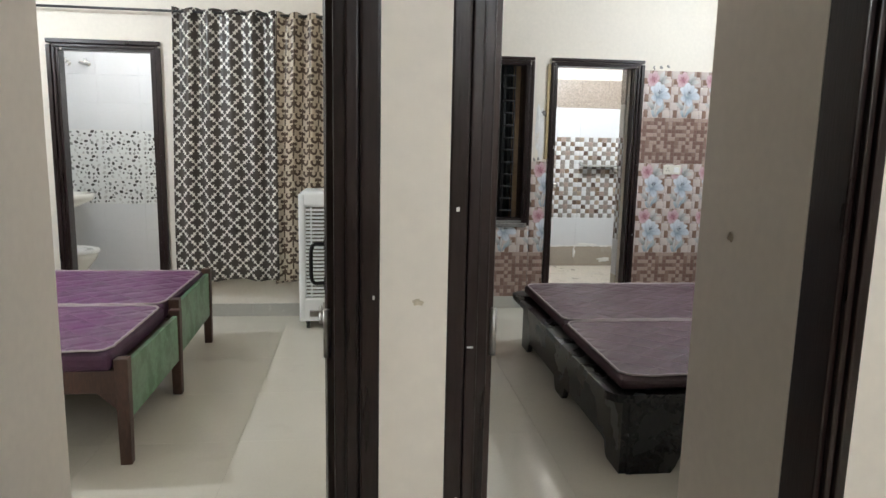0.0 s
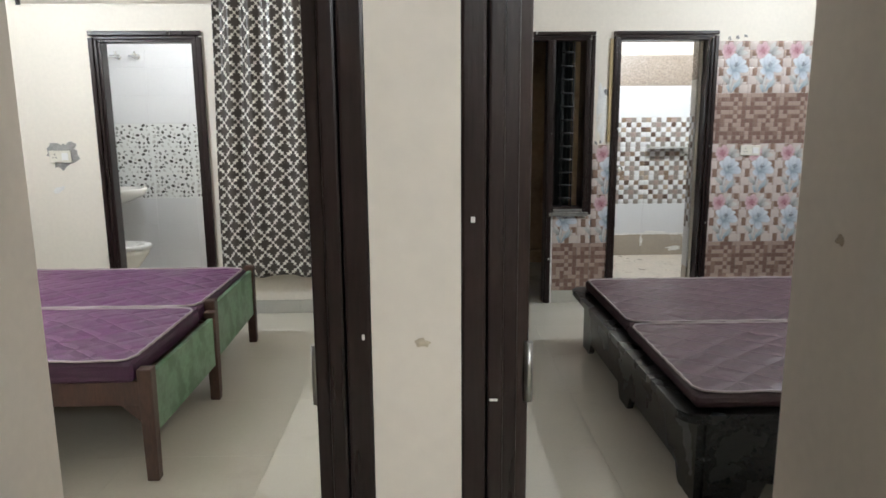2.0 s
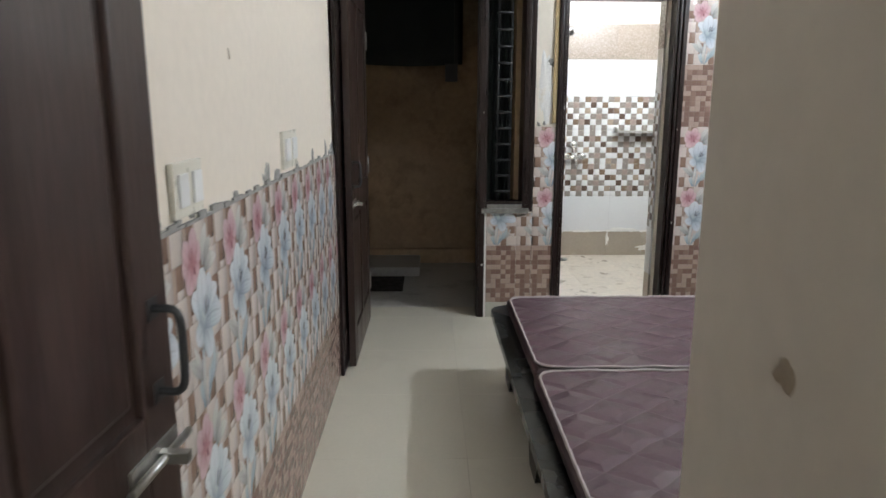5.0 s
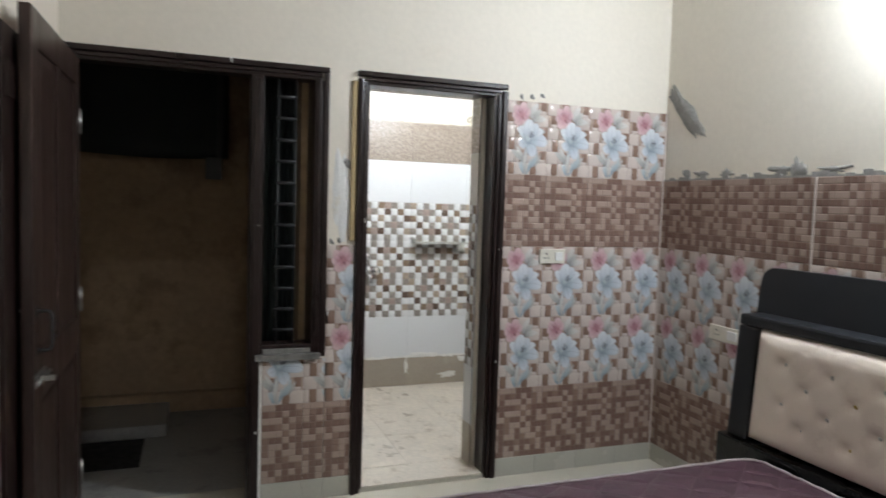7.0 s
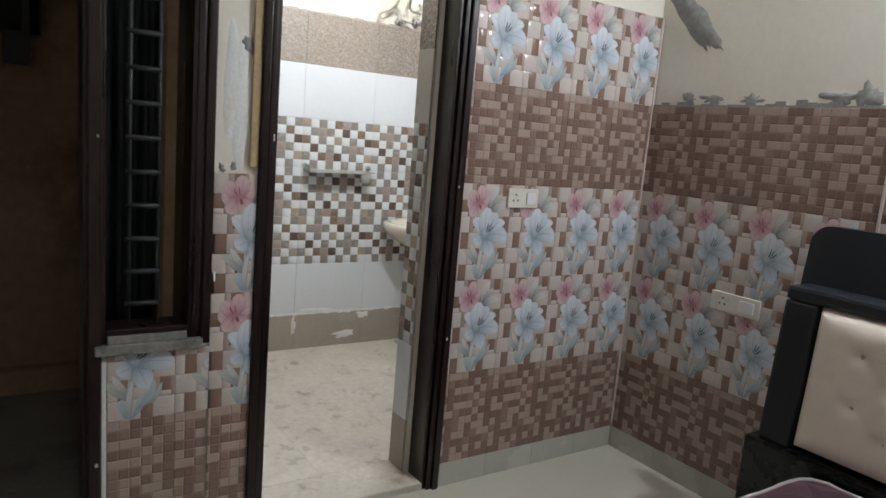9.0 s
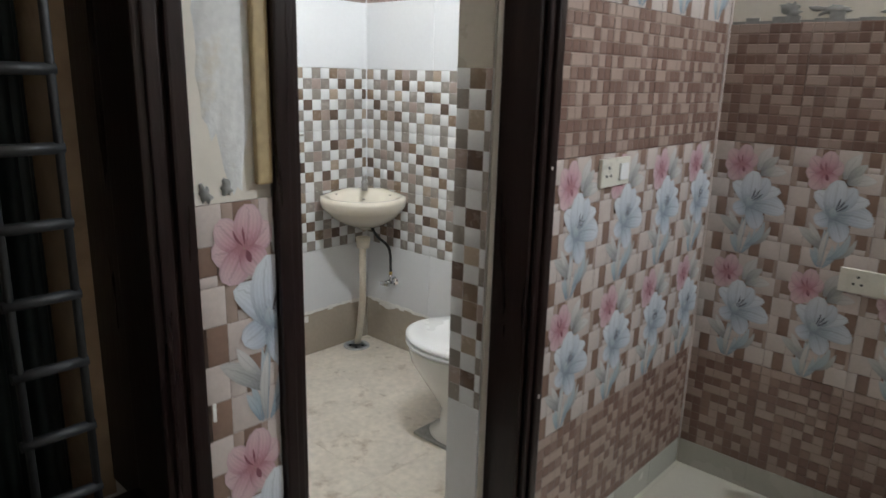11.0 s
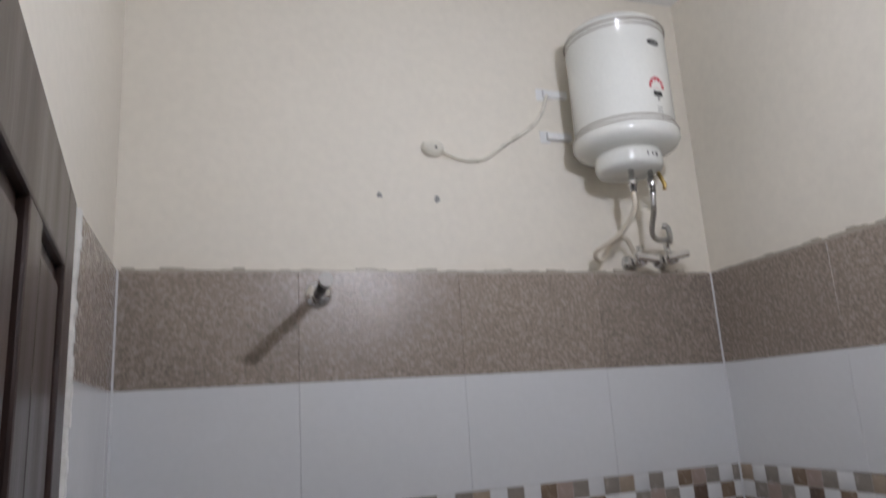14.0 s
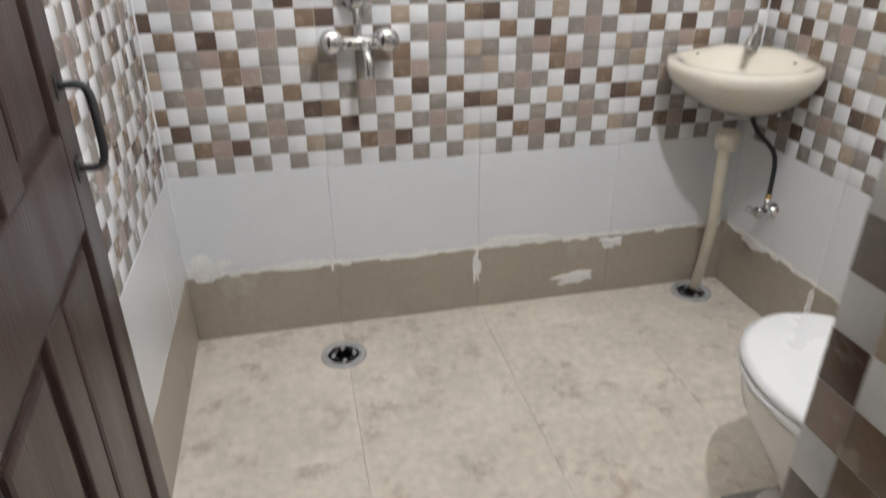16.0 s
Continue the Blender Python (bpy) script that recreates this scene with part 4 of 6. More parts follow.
for k in range(24):
    bm = bmesh.new()
    box(bm, 0.05, 0.36, 0.006, 0.03, 0.245 + 0.0267 * k, 0.259 + 0.0267 * k, bevel=0.002, seg=1)
    part("louvre", bm, COOLER_WHITE, cooler)
for x in (0.09, 0.21, 0.32):
    part("grille_bar", boxed((x - 0.006, x + 0.006, 0.002, 0.012, 0.24, 0.885), bevel=0.002), COOLER_WHITE, cooler)
for x in (0.06, 0.36):
    for y in (0.05, 0.29):
        bm = bmesh.new()
        tube(bm, [(x - 0.012, y, 0.028), (x + 0.012, y, 0.028)], 0.027, 14)
        box(bm, x - 0.016, x + 0.016, y - 0.012, y + 0.012, 0.04, 0.062)
        part("castor", bm, BLACK_METAL, cooler)


# ---- switches and sockets ----
def switchboard(label, m, w, h, switches, sockets):
    b = thing("switchboard", label, "switch", m)
    part("plate", boxed((-w / 2, w / 2, -0.012, 0, -h / 2, h / 2), bevel=0.003), SWITCH_PLASTIC, b)
    slots = switches + sockets
    for k in range(slots):
        x = -w / 2 + w * (k + 0.5) / slots
        if k >= sockets:
            bm = bmesh.new()
            box(bm, x - w / slots * 0.3, x + w / slots * 0.3, -0.018, -0.012, -h * 0.3, h * 0.3, bevel=0.002)
            part("rocker", bm, WHITE_PLASTIC, b)
        else:
            for dx, dz in ((0, 0.014), (-0.011, -0.008), (0.011, -0.008)):
                bm = bmesh.new()
                lathe(bm, [(0.0042, 0.0118), (0.0042, 0.0128)], 10, (x + dx, 0, dz), "y")
                part("socket_hole", bm, DARK_SLOT, b)
    return b


switchboard("white switch and socket plate set in the flower tiles", pose(3.364, BACK - 0.009, 1.164), 0.15, 0.075, 1, 1)
switchboard("yellowed socket plate low on the brown tiled wall", pose(RIGHT - 0.009, 4.795, 0.825, 0, 0, -90), 0.21, 0.075, 1, 1)
switchboard("cream switchboard above the tiles beside the door", pose(PART_R, 2.37, 1.185, 0, 0, 90), 0.15, 0.10, 2, 0)
switchboard("cream switchboard above the flower tiles", pose(PART_R, 3.32, 1.20, 0, 0, 90), 0.21, 0.115, 2, 0)
switchboard("white switchboard in a bare cement patch", pose(-1.66, R1_BACK - 0.008, 1.168), 0.15, 0.085, 1, 1)
switchboard("small white socket low on the cream wall", pose(R1_LEFT, 4.97, 0.80, 0, 0, 90), 0.15, 0.075, 0, 1)


def patch(name, label, pts_fn, n, m, material, category, thick=0.004):
    """A lump of bare cement or plaster with an irregular outline, in the xz plane facing -y."""
    bm = bmesh.new()
    c = bm.verts.new((0, -thick * 1.4, 0))
    inner, outer = [], []
    for k in range(n):
        x, z = pts_fn(2 * math.pi * k / n)
        inner.append(bm.verts.new((x * 0.8, -thick, z * 0.8))), outer.append(bm.verts.new((x, 0.001, z)))
    for k in range(n):
        j = (k + 1) % n
        bm.faces.new((c, inner[k], inner[j])).smooth = True
        bm.faces.new((inner[k], outer[k], outer[j], inner[j])).smooth = True
    ob = new(name, mesh_of(name, bm, material))
    ob.matrix_basis = m
    return tagged(ob, label, category)


def blob(rx, rz, tilt, seed, rough=0.25):
    def f(a):
        k = 1 + rough * noise.noise(Vector((math.cos(a) * 1.6, math.sin(a) * 1.6, seed))) + rough * 0.6 * noise.noise(Vector((math.cos(a) * 5, math.sin(a) * 5, seed)))
        x, z = rx * k * math.cos(a), rz * k * math.sin(a)
        c, s = math.cos(radians(tilt)), math.sin(radians(tilt))
        return x * c - z * s, x * s + z * c
    return f


WASHED_PLASTER = mat("washed_white_plaster", (0.74, 0.74, 0.72), 0.8, 0.12, 12, 90, 0.4, stain=((0.68, 0.62, 0.50), 9.0, 0.55, 0.6))
patch("plaster_patch", "washed white plaster skim above the flowered tiles", blob(0.046, 0.21, 2, 21, 0.3), 44, pose(2.238, BACK, 1.455), WASHED_PLASTER, "wall patch", 0.002)
patch("cement_patch", "long grey cement patch on the cream wall", blob(0.215, 0.045, -46, 3, 0.5), 44, pose(RIGHT, 5.185, 1.955, 0, 0, -90), CEMENT, "wall patch", 0.008)
patch("cement_patch", "grey cement patch around a switchboard", blob(0.125, 0.085, 20, 8, 0.6), 40, pose(-1.645, R1_BACK, 1.18), CEMENT, "wall patch")
patch("cement_patch", "grey cement lump beside a low wall socket", blob(0.07, 0.10, 15, 33, 0.8), 36, pose(R1_LEFT, 4.82, 0.79, 0, 0, 90), CEMENT, "wall patch", 0.012)
patch("cement_smear", "pale plaster smear below a switchboard", blob(0.05, 0.018, 30, 35, 0.7), 24, pose(-1.70, R1_BACK, 0.93), WHITE_CEMENT, "cement smear", 0.0015)
patch("plaster_scar", "chipped dark hole in the wall plaster", blob(0.016, 0.026, 30, 12, 0.7), 28, pose(2.266, BACK, 1.597), CEMENT, "wall scar")
rnd = random.Random(11)
for k in range(17):
    y = 1.95 + 2.4 * rnd.random()
    patch("cement_daub", "grey cement daub above the tile edge", blob(0.014 + 0.024 * rnd.random(), 0.012 + 0.042 * rnd.random() ** 2, 0, k + 20, 0.8), 18, pose(PART_R, y, 1.128 + 0.012 * rnd.random(), 0, 0, 90), CEMENT, "wall daub", 0.003)
for k in range(16):
    y = 5.28 - 3.2 * (k + rnd.random() * 0.8) / 16
    patch("cement_daub", "grey cement daub above the brown tiles", blob(0.026 + 0.04 * rnd.random(), 0.016 + 0.045 * rnd.random() ** 2, 0, k + 50, 0.9), 22, pose(RIGHT, y, 1.612 + 0.012 * rnd.random(), 0, 0, -90), CEMENT, "wall daub", 0.004)
for x, z in ((2.2, 1.23), (2.235, 1.235), (3.22, 1.985), (3.28, 1.995), (3.16, 1.98)):
    patch("cement_daub", "grey cement daub on the wall", blob(0.011, 0.016, 0, x * 9, 0.9), 16, pose(x, BACK, z), CEMENT, "wall daub", 0.003)
for y, z, s in ((2.78, 1.75, 0.016), (3.3, 1.8, 0.01), (3.62, 1.72, 0.012), (2.72, 1.45, 0.014), (3.9, 1.85, 0.012), (4.1, 1.8, 0.01), (2.3, 1.6, 0.02)):
    patch("wall_scuff", "small chip in the cream wall paint", blob(s * 0.6, s, 20, y * 5, 0.7), 16, pose(PART_R, y, z, 0, 0, 90), mat("chip_brown", (0.42, 0.36, 0.28), 0.9, 0.2, 20, 80, 0.3), "wall scuff", 0.001)
patch("wall_scuff", "brown smudge on the hall pier", blob(0.011, 0.008, 0, 4, 0.6), 16, pose(0.932, 1.115, 1.09), mat("smudge", (0.58, 0.49, 0.36), 0.8, 0.2, 20, 80, 0.1), "wall scuff", 0.0012)
patch("wall_scuff", "brown smudge on the entry wall", blob(0.016, 0.013, 0, 14, 0.6), 16, pose(1.773, 1.55, 1.15, 0, 0, -90), mat("smudge_two", (0.46, 0.37, 0.27), 0.8, 0.2, 20, 80, 0.1), "wall scuff", 0.0012)


# ---- attached bathroom fittings ----
basin = thing("wash_basin", "cream ceramic corner wash basin with small tap", "wash basin", pose(B_R - 0.006, B_BACK - 0.006, 0.0))
def basin_rim(a, s, z):
    """Corner basin outline: straight along both walls, bowed to the room; a in 0..1 along the bowed front."""
    th = radians(180 + 90 * a)
    rx = (0.265 + 0.19 * math.sin(math.pi * a) ** 0.75) * s
    return (rx * math.cos(th) * (1.0), rx * math.sin(th) * (1.0), z)
bm = bmesh.new()
levels = [(1.0, 0.835), (1.012, 0.816), (0.985, 0.787), (0.92, 0.767), (0.76, 0.722), (0.50, 0.672), (0.26, 0.648), (0.2, 0.63)]
rings = []
for s, z in levels:
    ring = [bm.verts.new((0, -0.13 * s, z)), bm.verts.new((-0.13 * s, 0, z)), bm.verts.new((-0.265 * s, 0, z))] + [bm.verts.new(basin_rim(k / 24, s, z)) for k in range(1, 24)] + [bm.verts.new((0, -0.265 * s, z))]
    rings.append(ring)
for q, w in zip(rings, rings[1:]):
    for k in range(len(q)):
        j = (k + 1) % len(q)
        bm.faces.new((q[k], q[j], w[j], w[k])).smooth = True
bm.faces.new(rings[-1])
top = rings[0]
bowl_c = Vector((-0.215, -0.215, 0.0))
prev = top
n = len(top)
for s, z in ((0.88, 0.838), (0.78, 0.826), (0.62, 0.775), (0.36, 0.742), (0.08, 0.735)):
    ring = []
    for k in range(n):
        p = top[k].co
        d = Vector((p.x, p.y, 0)) - bowl_c
        if s < 0.85:
            d = d.normalized() * min(d.length, 0.215)
        ring.append(bm.verts.new(bowl_c + d * s + Vector((0, 0, z))))
    for k in range(n):
        j = (k + 1) % n
        bm.faces.new((prev[k], prev[j], ring[j], ring[k])).smooth = True
    prev = ring
bm.faces.new(prev)
for v in bm.verts:
    # the back ledge rises towards the corner
    if v.co.z > 0.8:
        v.co.z += 0.030 * max(0.0, 1 - math.hypot(v.co.x, v.co.y) / 0.26)
part("bowl", bm, CERAMIC, basin)
bm = bmesh.new()
tube(bm, smooth_path([(-0.085, -0.085, 0.846), (-0.085, -0.085, 0.89), (-0.10, -0.10, 0.908), (-0.145, -0.145, 0.898), (-0.165, -0.165, 0.876)], 5), [0.021] * 8 + [0.015] * 13, 12)
lathe(bm, [(0.024, 0), (0.024, 0.014), (0.011, 0.024), (0.019, 0.046), (0.006, 0.055)], 14, (-0.08, -0.08, 0.898))
for v in bm.verts:
    v.co = Vector((-0.115, -0.115, 0.846)) + 0.7 * (v.co - Vector((-0.085, -0.085, 0.846)))
part("tap", bm, DULL_METAL, basin, "small chrome pillar tap")
for k, (x, y, s) in enumerate(((-0.235, -0.235, 0.018), (-0.165, -0.165, 0.008), (-0.27, -0.09, 0.006), (-0.09, -0.27, 0.006))):
    bm = bmesh.new()
    z = 0.736 if k == 0 else (0.815 if k == 1 else 0.841)
    lathe(bm, [(s, z), (s * 0.9, z + 0.002)], 14, (x, y, 0))
    part("basin_hole", bm, DARK_SLOT, basin)
bm = bmesh.new()
tube(bm, smooth_path([(-0.20, -0.20, 0.64), (-0.195, -0.19, 0.53), (-0.16, -0.15, 0.33), (-0.13, -0.09, 0.12), (-0.12, -0.06, B_FLOOR + 0.005)], 6), 0.017, 12)
lathe(bm, [(0.03, 0.59), (0.036, 0.64)], 14, (-0.20, -0.20, 0))
part("waste_pipe", bm, BEIGE_TUBE, basin, "beige plastic waste pipe")
bm = bmesh.new()
tube(bm, smooth_path([(-0.1, -0.12, 0.70), (-0.07, -0.15, 0.62), (-0.04, -0.21, 0.56), (-0.035, -0.22, 0.44)], 6), 0.007, 8)
part("inlet_hose", bm, BLACK_METAL, basin, "dark braided inlet hose")


def angle_valve(label, m):
    v = thing("angle_valve", label, "valve", m)
    bm = bmesh.new()
    lathe(bm, [(0.026, 0), (0.022, 0.006), (0.011, 0.008), (0.011, 0.05), (0.014, 0.05), (0.014, 0.066)], 16, axis="y")
    tube(bm, [(0, -0.035, 0), (0, -0.035, 0.04)], 0.010, 10)
    part("valve_body", bm, CHROME, v)
    bm = bmesh.new()
    box(bm, -0.03, 0.03, -0.085, -0.066, -0.009, 0.009, bevel=0.004)
    part("valve_handle", bm, CHROME, v)
    bm = bmesh.new()
    tube(bm, [(0, -0.035, 0.04), (0, -0.035, 0.055)], 0.009, 6)
    part("brass_nut", bm, BRASS, v, "brass nut")
    return v


angle_valve("chrome angle valve under the corner basin", pose(B_R - 0.006, 6.845, 0.385, 0, 0, -90))

toilet = thing("toilet", "white ceramic toilet with closed plastic lid", "toilet", pose(3.565, 5.725, B_FLOOR))
def egg(s, y0, y1, hw, z, n=40, squash=0.78):
    """Toilet outline: square at the wall end (y0), rounded at y1."""
    out = []
    for k in range(n):
        a = 2 * math.pi * k / n
        yc = y0 + (y1 - y0) * 0.52
        c, sn = math.cos(a), math.sin(a)
        if sn > 0:
            p = (hw * c, yc + (y1 - yc) * sn)
        else:
            p = (hw * math.copysign(abs(c) ** 0.75, c), yc + (yc - y0) * sn)
        out.append((p[0] * s, yc + (p[1] - yc) * s, z))
    return out
def loft(bm, rings, mi=0):
    made = [[bm.verts.new(p) for p in r] for r in rings]
    for q, w in zip(made, made[1:]):
        for k in range(len(q)):
            j = (k + 1) % len(q)
            f = bm.faces.new((q[k], q[j], w[j], w[k]))
            f.smooth = True
    bm.faces.new(made[0]), bm.faces.new(made[-1])
bm = bmesh.new()
loft(bm, [egg(1, 0.16, 0.40, 0.11, 0), egg(1, 0.15, 0.41, 0.115, 0.02), egg(1, 0.13, 0.36, 0.10, 0.06), egg(1, 0.12, 0.36, 0.10, 0.14), egg(1, 0.09, 0.43, 0.135, 0.22), egg(1, 0.07, 0.50, 0.175, 0.31), egg(1, 0.06, 0.515, 0.183, 0.365), egg(1, 0.06, 0.515, 0.183, 0.375)])
part("bowl", bm, WHITE_CERAMIC, toilet)
bm = bmesh.new()
loft(bm, [egg(1, 0.06, 0.52, 0.186, 0.376), egg(1, 0.055, 0.525, 0.19, 0.381), egg(1, 0.055, 0.525, 0.19, 0.392), egg(0.985, 0.06, 0.52, 0.187, 0.395)])
part("seat", bm, WHITE_PLASTIC, toilet, "white plastic seat")
bm = bmesh.new()
loft(bm, [egg(0.99, 0.06, 0.52, 0.188, 0.3965), egg(1, 0.055, 0.525, 0.19, 0.402), egg(1, 0.055, 0.525, 0.19, 0.412), egg(0.96, 0.06, 0.515, 0.186, 0.419), egg(0.7, 0.08, 0.5, 0.18, 0.424)])
part("lid", bm, WHITE_PLASTIC, toilet, "closed white plastic lid")
part("cistern", boxed((-0.19, 0.19, -0.153, 0.045, 0.40, 0.76), bevel=0.02), WHITE_PLASTIC, toilet)
part("base_grout", boxed((-0.125, 0.125, 0.14, 0.42, -0.002, 0.012), bevel=0.005), CEMENT, toilet)

heater = thing("water_heater", "white enamelled storage water heater on the bathroom wall", "water heater", pose(3.615, B_BACK - 0.182, 0))
bm = bmesh.new()
lathe(bm, [(0.02, 2.750), (0.08, 2.746), (0.122, 2.735), (0.144, 2.718), (0.151, 2.70), (0.147, 2.696), (0.147, 2.396), (0.154, 2.390), (0.155, 2.366), (0.146, 2.348), (0.122, 2.336), (0.092, 2.330), (0.02, 2.329)], 48)
part("tank", bm, HEATER_WHITE, heater)
bm = bmesh.new()
lathe(bm, [(0.094, 2.332), (0.097, 2.322), (0.097, 2.292), (0.09, 2.278), (0.02, 2.277)], 40)
part("bottom_cap", bm, HEATER_WHITE, heater)
for z, r in ((2.699, 0.1522), (2.685, 0.1485), (2.403, 0.1485), (2.387, 0.1558)):
    bm = bmesh.new()
    lathe(bm, [(r - 0.004, z - 0.0022), (r, z - 0.0022), (r, z + 0.0022), (r - 0.004, z + 0.0022)], 48)
    part("stripe", bm, HEATER_LINE, heater)


def on_drum(bm, a0, da, z0, z1, r, mi=0, n=6):
    """A thin raised label curved round the tank; angles in degrees from -y towards +x."""
    q = []
    for k in range(n + 1):
        a = radians(a0 + da * k / n)
        q.append([bm.verts.new((r * math.sin(a), -r * math.cos(a), z)) for z in (z0, z1)])
    for u, w in zip(q, q[1:]):
        bm.faces.new((u[0], w[0], w[1], u[1])).material_index = mi
bm = bmesh.new()
rad0 = 0.1482
pts = [(9.5 * math.cos(2 * math.pi * k / 20), 0.0095 * math.sin(2 * math.pi * k / 20)) for k in range(20)]
bm.faces.new([bm.verts.new((rad0 * math.sin(radians(12 + a)), -rad0 * math.cos(radians(12 + a)), 2.628 + z)) for a, z in pts])
part("badge", bm, DARK_SLOT, heater, "black oval badge")
bm = bmesh.new()
on_drum(bm, 7, 10, 2.6260, 2.6300, 0.1487)
part("badge_bar", bm, GREY_INK, heater)
bm = bmesh.new()
pts = [(0, -0.004)] + [(8.5 * math.cos(math.pi * k / 12), 0.030 * math.sin(math.pi * k / 12)) for k in range(13)]
bm.faces.new([bm.verts.new((rad0 * math.sin(radians(9 + 1.3 * a)), -rad0 * math.cos(radians(9 + 1.3 * a)), 2.485 + 1.1 * z)) for a, z in pts])
part("rating_label", bm, RED_INK, heater, "red rating label")
for k in range(5):
    bm = bmesh.new()
    a = math.pi * (k + 0.5) / 5
    on_drum(bm, 9 + 8.2 * math.cos(a) - 0.9, 1.8, 2.488 + 0.021 * math.sin(a) - 0.0025, 2.488 + 0.021 * math.sin(a) + 0.0025, 0.1488, n=2)
    part("label_mark", bm, WHITE_PLASTIC, heater)
for a0, da, z0, z1, mt in ((-1, 12, 2.549, 2.564, DARK_SLOT), (3, 4, 2.535, 2.547, GREY_INK), (1, 8, 2.512, 2.516, GREY_INK), (1, 8, 2.501, 2.505, GREY_INK), (6, 2, 2.483, 2.491, GREY_INK), (2, 9, 2.476, 2.478, GREY_INK)):
    bm = bmesh.new()
    on_drum(bm, a0 + 4, da, z0 - 0.090, z1 - 0.090, 0.1484)
    part("label_bar", bm, mt, heater)
for a in (-2, 8, 16, 19):
    bm = bmesh.new()
    on_drum(bm, a, 2.6, 2.302, 2.312, 0.0977, n=2)
    part("indicator", bm, DARK_SLOT, heater)
for x in (-0.02, 0.045):
    bm = bmesh.new()
    lathe(bm, [(0.008, 2.277), (0.008, 2.25), (0.013, 2.25), (0.013, 2.23), (0.010, 2.228), (0.010, 2.21), (0.008, 2.21)], 14, (x, -0.035, 0))
    part("pipe_union", bm, CHROME, heater, "chrome pipe union")
bm = bmesh.new()
tube(bm, smooth_path([(-0.02, -0.035, 2.215), (-0.022, -0.03, 2.16), (-0.04, 0.03, 2.10), (-0.08, 0.10, 2.065), (-0.055, 0.12, 2.045), (-0.01, 0.11, 2.10), (0.035, 0.11, 2.11), (0.07, 0.125, 2.065)], 7), 0.0075, 8)
part("inlet_hose", bm, BEIGE_TUBE, heater, "beige flexible hose")
bm = bmesh.new()
tube(bm, smooth_path([(0.045, -0.035, 2.215), (0.05, -0.02, 2.16), (0.08, 0.04, 2.115), (0.13, 0.09, 2.105), (0.175, 0.11, 2.107)], 7), 0.008, 8)
part("outlet_hose", bm, DULL_METAL, heater, "braided metal hose")
bm = bmesh.new()
tube(bm, [(0.075, -0.03, 2.277), (0.095, -0.03, 2.24), (0.09, -0.03, 2.225)], 0.006, 8)
part("relief_valve", bm, BRASS, heater)
for z in (2.60, 2.455):
    part("wall_bracket", boxed((-0.165, -0.08, 0.165, 0.183, z - 0.012, z + 0.012), (-0.185, -0.15, 0.178, 0.19, z - 0.02, z + 0.02), bevel=0.003), WHITE_PLASTIC, heater)


def stop_cock(label, m):
    v = thing("stop_cock", label, "tap", m)
    bm = bmesh.new()
    lathe(bm, [(0.028, 0), (0.024, 0.006), (0.012, 0.01), (0.012, 0.04), (0.019, 0.045), (0.019, 0.075), (0.010, 0.08)], 16, axis="y")
    tube(bm, [(0, -0.055, 0), (0, -0.055, 0.045)], 0.010, 10)
    part("valve_body", bm, CHROME, v)
    part("lever", boxed((-0.042, 0.042, -0.102, -0.082, -0.010, 0.012), bevel=0.007), CHROME, v)
    return v


stop_cock("chrome stop cock below the water heater", pose(3.70, B_BACK, 2.046, 0, 8, 0))
stop_cock("chrome stop cock at the hot outlet of the heater", pose(3.815, B_BACK, 2.054, 0, -12, 0))
bm = bmesh.new()
tube(bm, smooth_path([(3.79, B_BACK - 0.08, 2.107), (3.812, B_BACK - 0.07, 2.108), (3.818, B_BACK - 0.06, 2.15), (3.806, B_BACK - 0.05, 2.16)], 5), 0.009, 8)
tagged(new("pipe_elbow", mesh_of("pipe_elbow", bm, DULL_METAL)), "tarnished metal pipe elbow at the stop cock", "pipe")
rose = thing("cable_rose", "cream round ceiling rose with power cable", "cable outlet", pose(3.068, B_BACK, 2.392))
bm = bmesh.new()
lathe(bm, [(0.036, 0), (0.034, 0.012), (0.022, 0.02), (0.003, 0.021)], 24, axis="y", squash=(1.0, 0.75))
part("cover", bm, SWITCH_PLASTIC, rose)
bm = bmesh.new()
lathe(bm, [(0.004, 0.020), (0.004, 0.0225)], 10, (0.006, 0, -0.003), "y")
part("screw", bm, DARK_SLOT, rose)
bm = bmesh.new()
tube(bm, smooth_path([(0.03, -0.01, -0.01), (0.09, -0.006, -0.03), (0.16, -0.006, -0.025), (0.24, -0.006, 0.03), (0.31, -0.006, 0.075), (0.365, -0.008, 0.13), (0.39, -0.02, 0.20)], 7), 0.0055, 8)
part("power_cable", bm, SWITCH_PLASTIC, rose, "thin cream cable")
for x, z in ((2.903, 2.24), (3.074, 2.236)):
    patch("drill_hole", "chipped drill hole in the bathroom wall", blob(0.010, 0.009, 0, x * 7, 0.8), 14, pose(x, B_BACK, z), CEMENT, "drill hole", 0.0015)

shower_arm = thing("shower_pipe", "short black shower pipe with chrome flange", "shower pipe", pose(2.722, B_BACK - 0.008, 1.953))
bm = bmesh.new()
lathe(bm, [(0.038, 0), (0.036, 0.008), (0.022, 0.016), (0.014, 0.018)], 24, axis="y")
part("flange", bm, CHROME, shower_arm)
bm = bmesh.new()
tube(bm, [(0, -0.01, 0), (-0.03, -0.31, -0.022)], 0.013, 14)
part("pipe", bm, BLACK_METAL, shower_arm)
bm = bmesh.new()
tube(bm, [(-0.03, -0.308, -0.022), (-0.033, -0.34, -0.024)], 0.015, 14)
part("end_cap", bm, DULL_METAL, shower_arm)

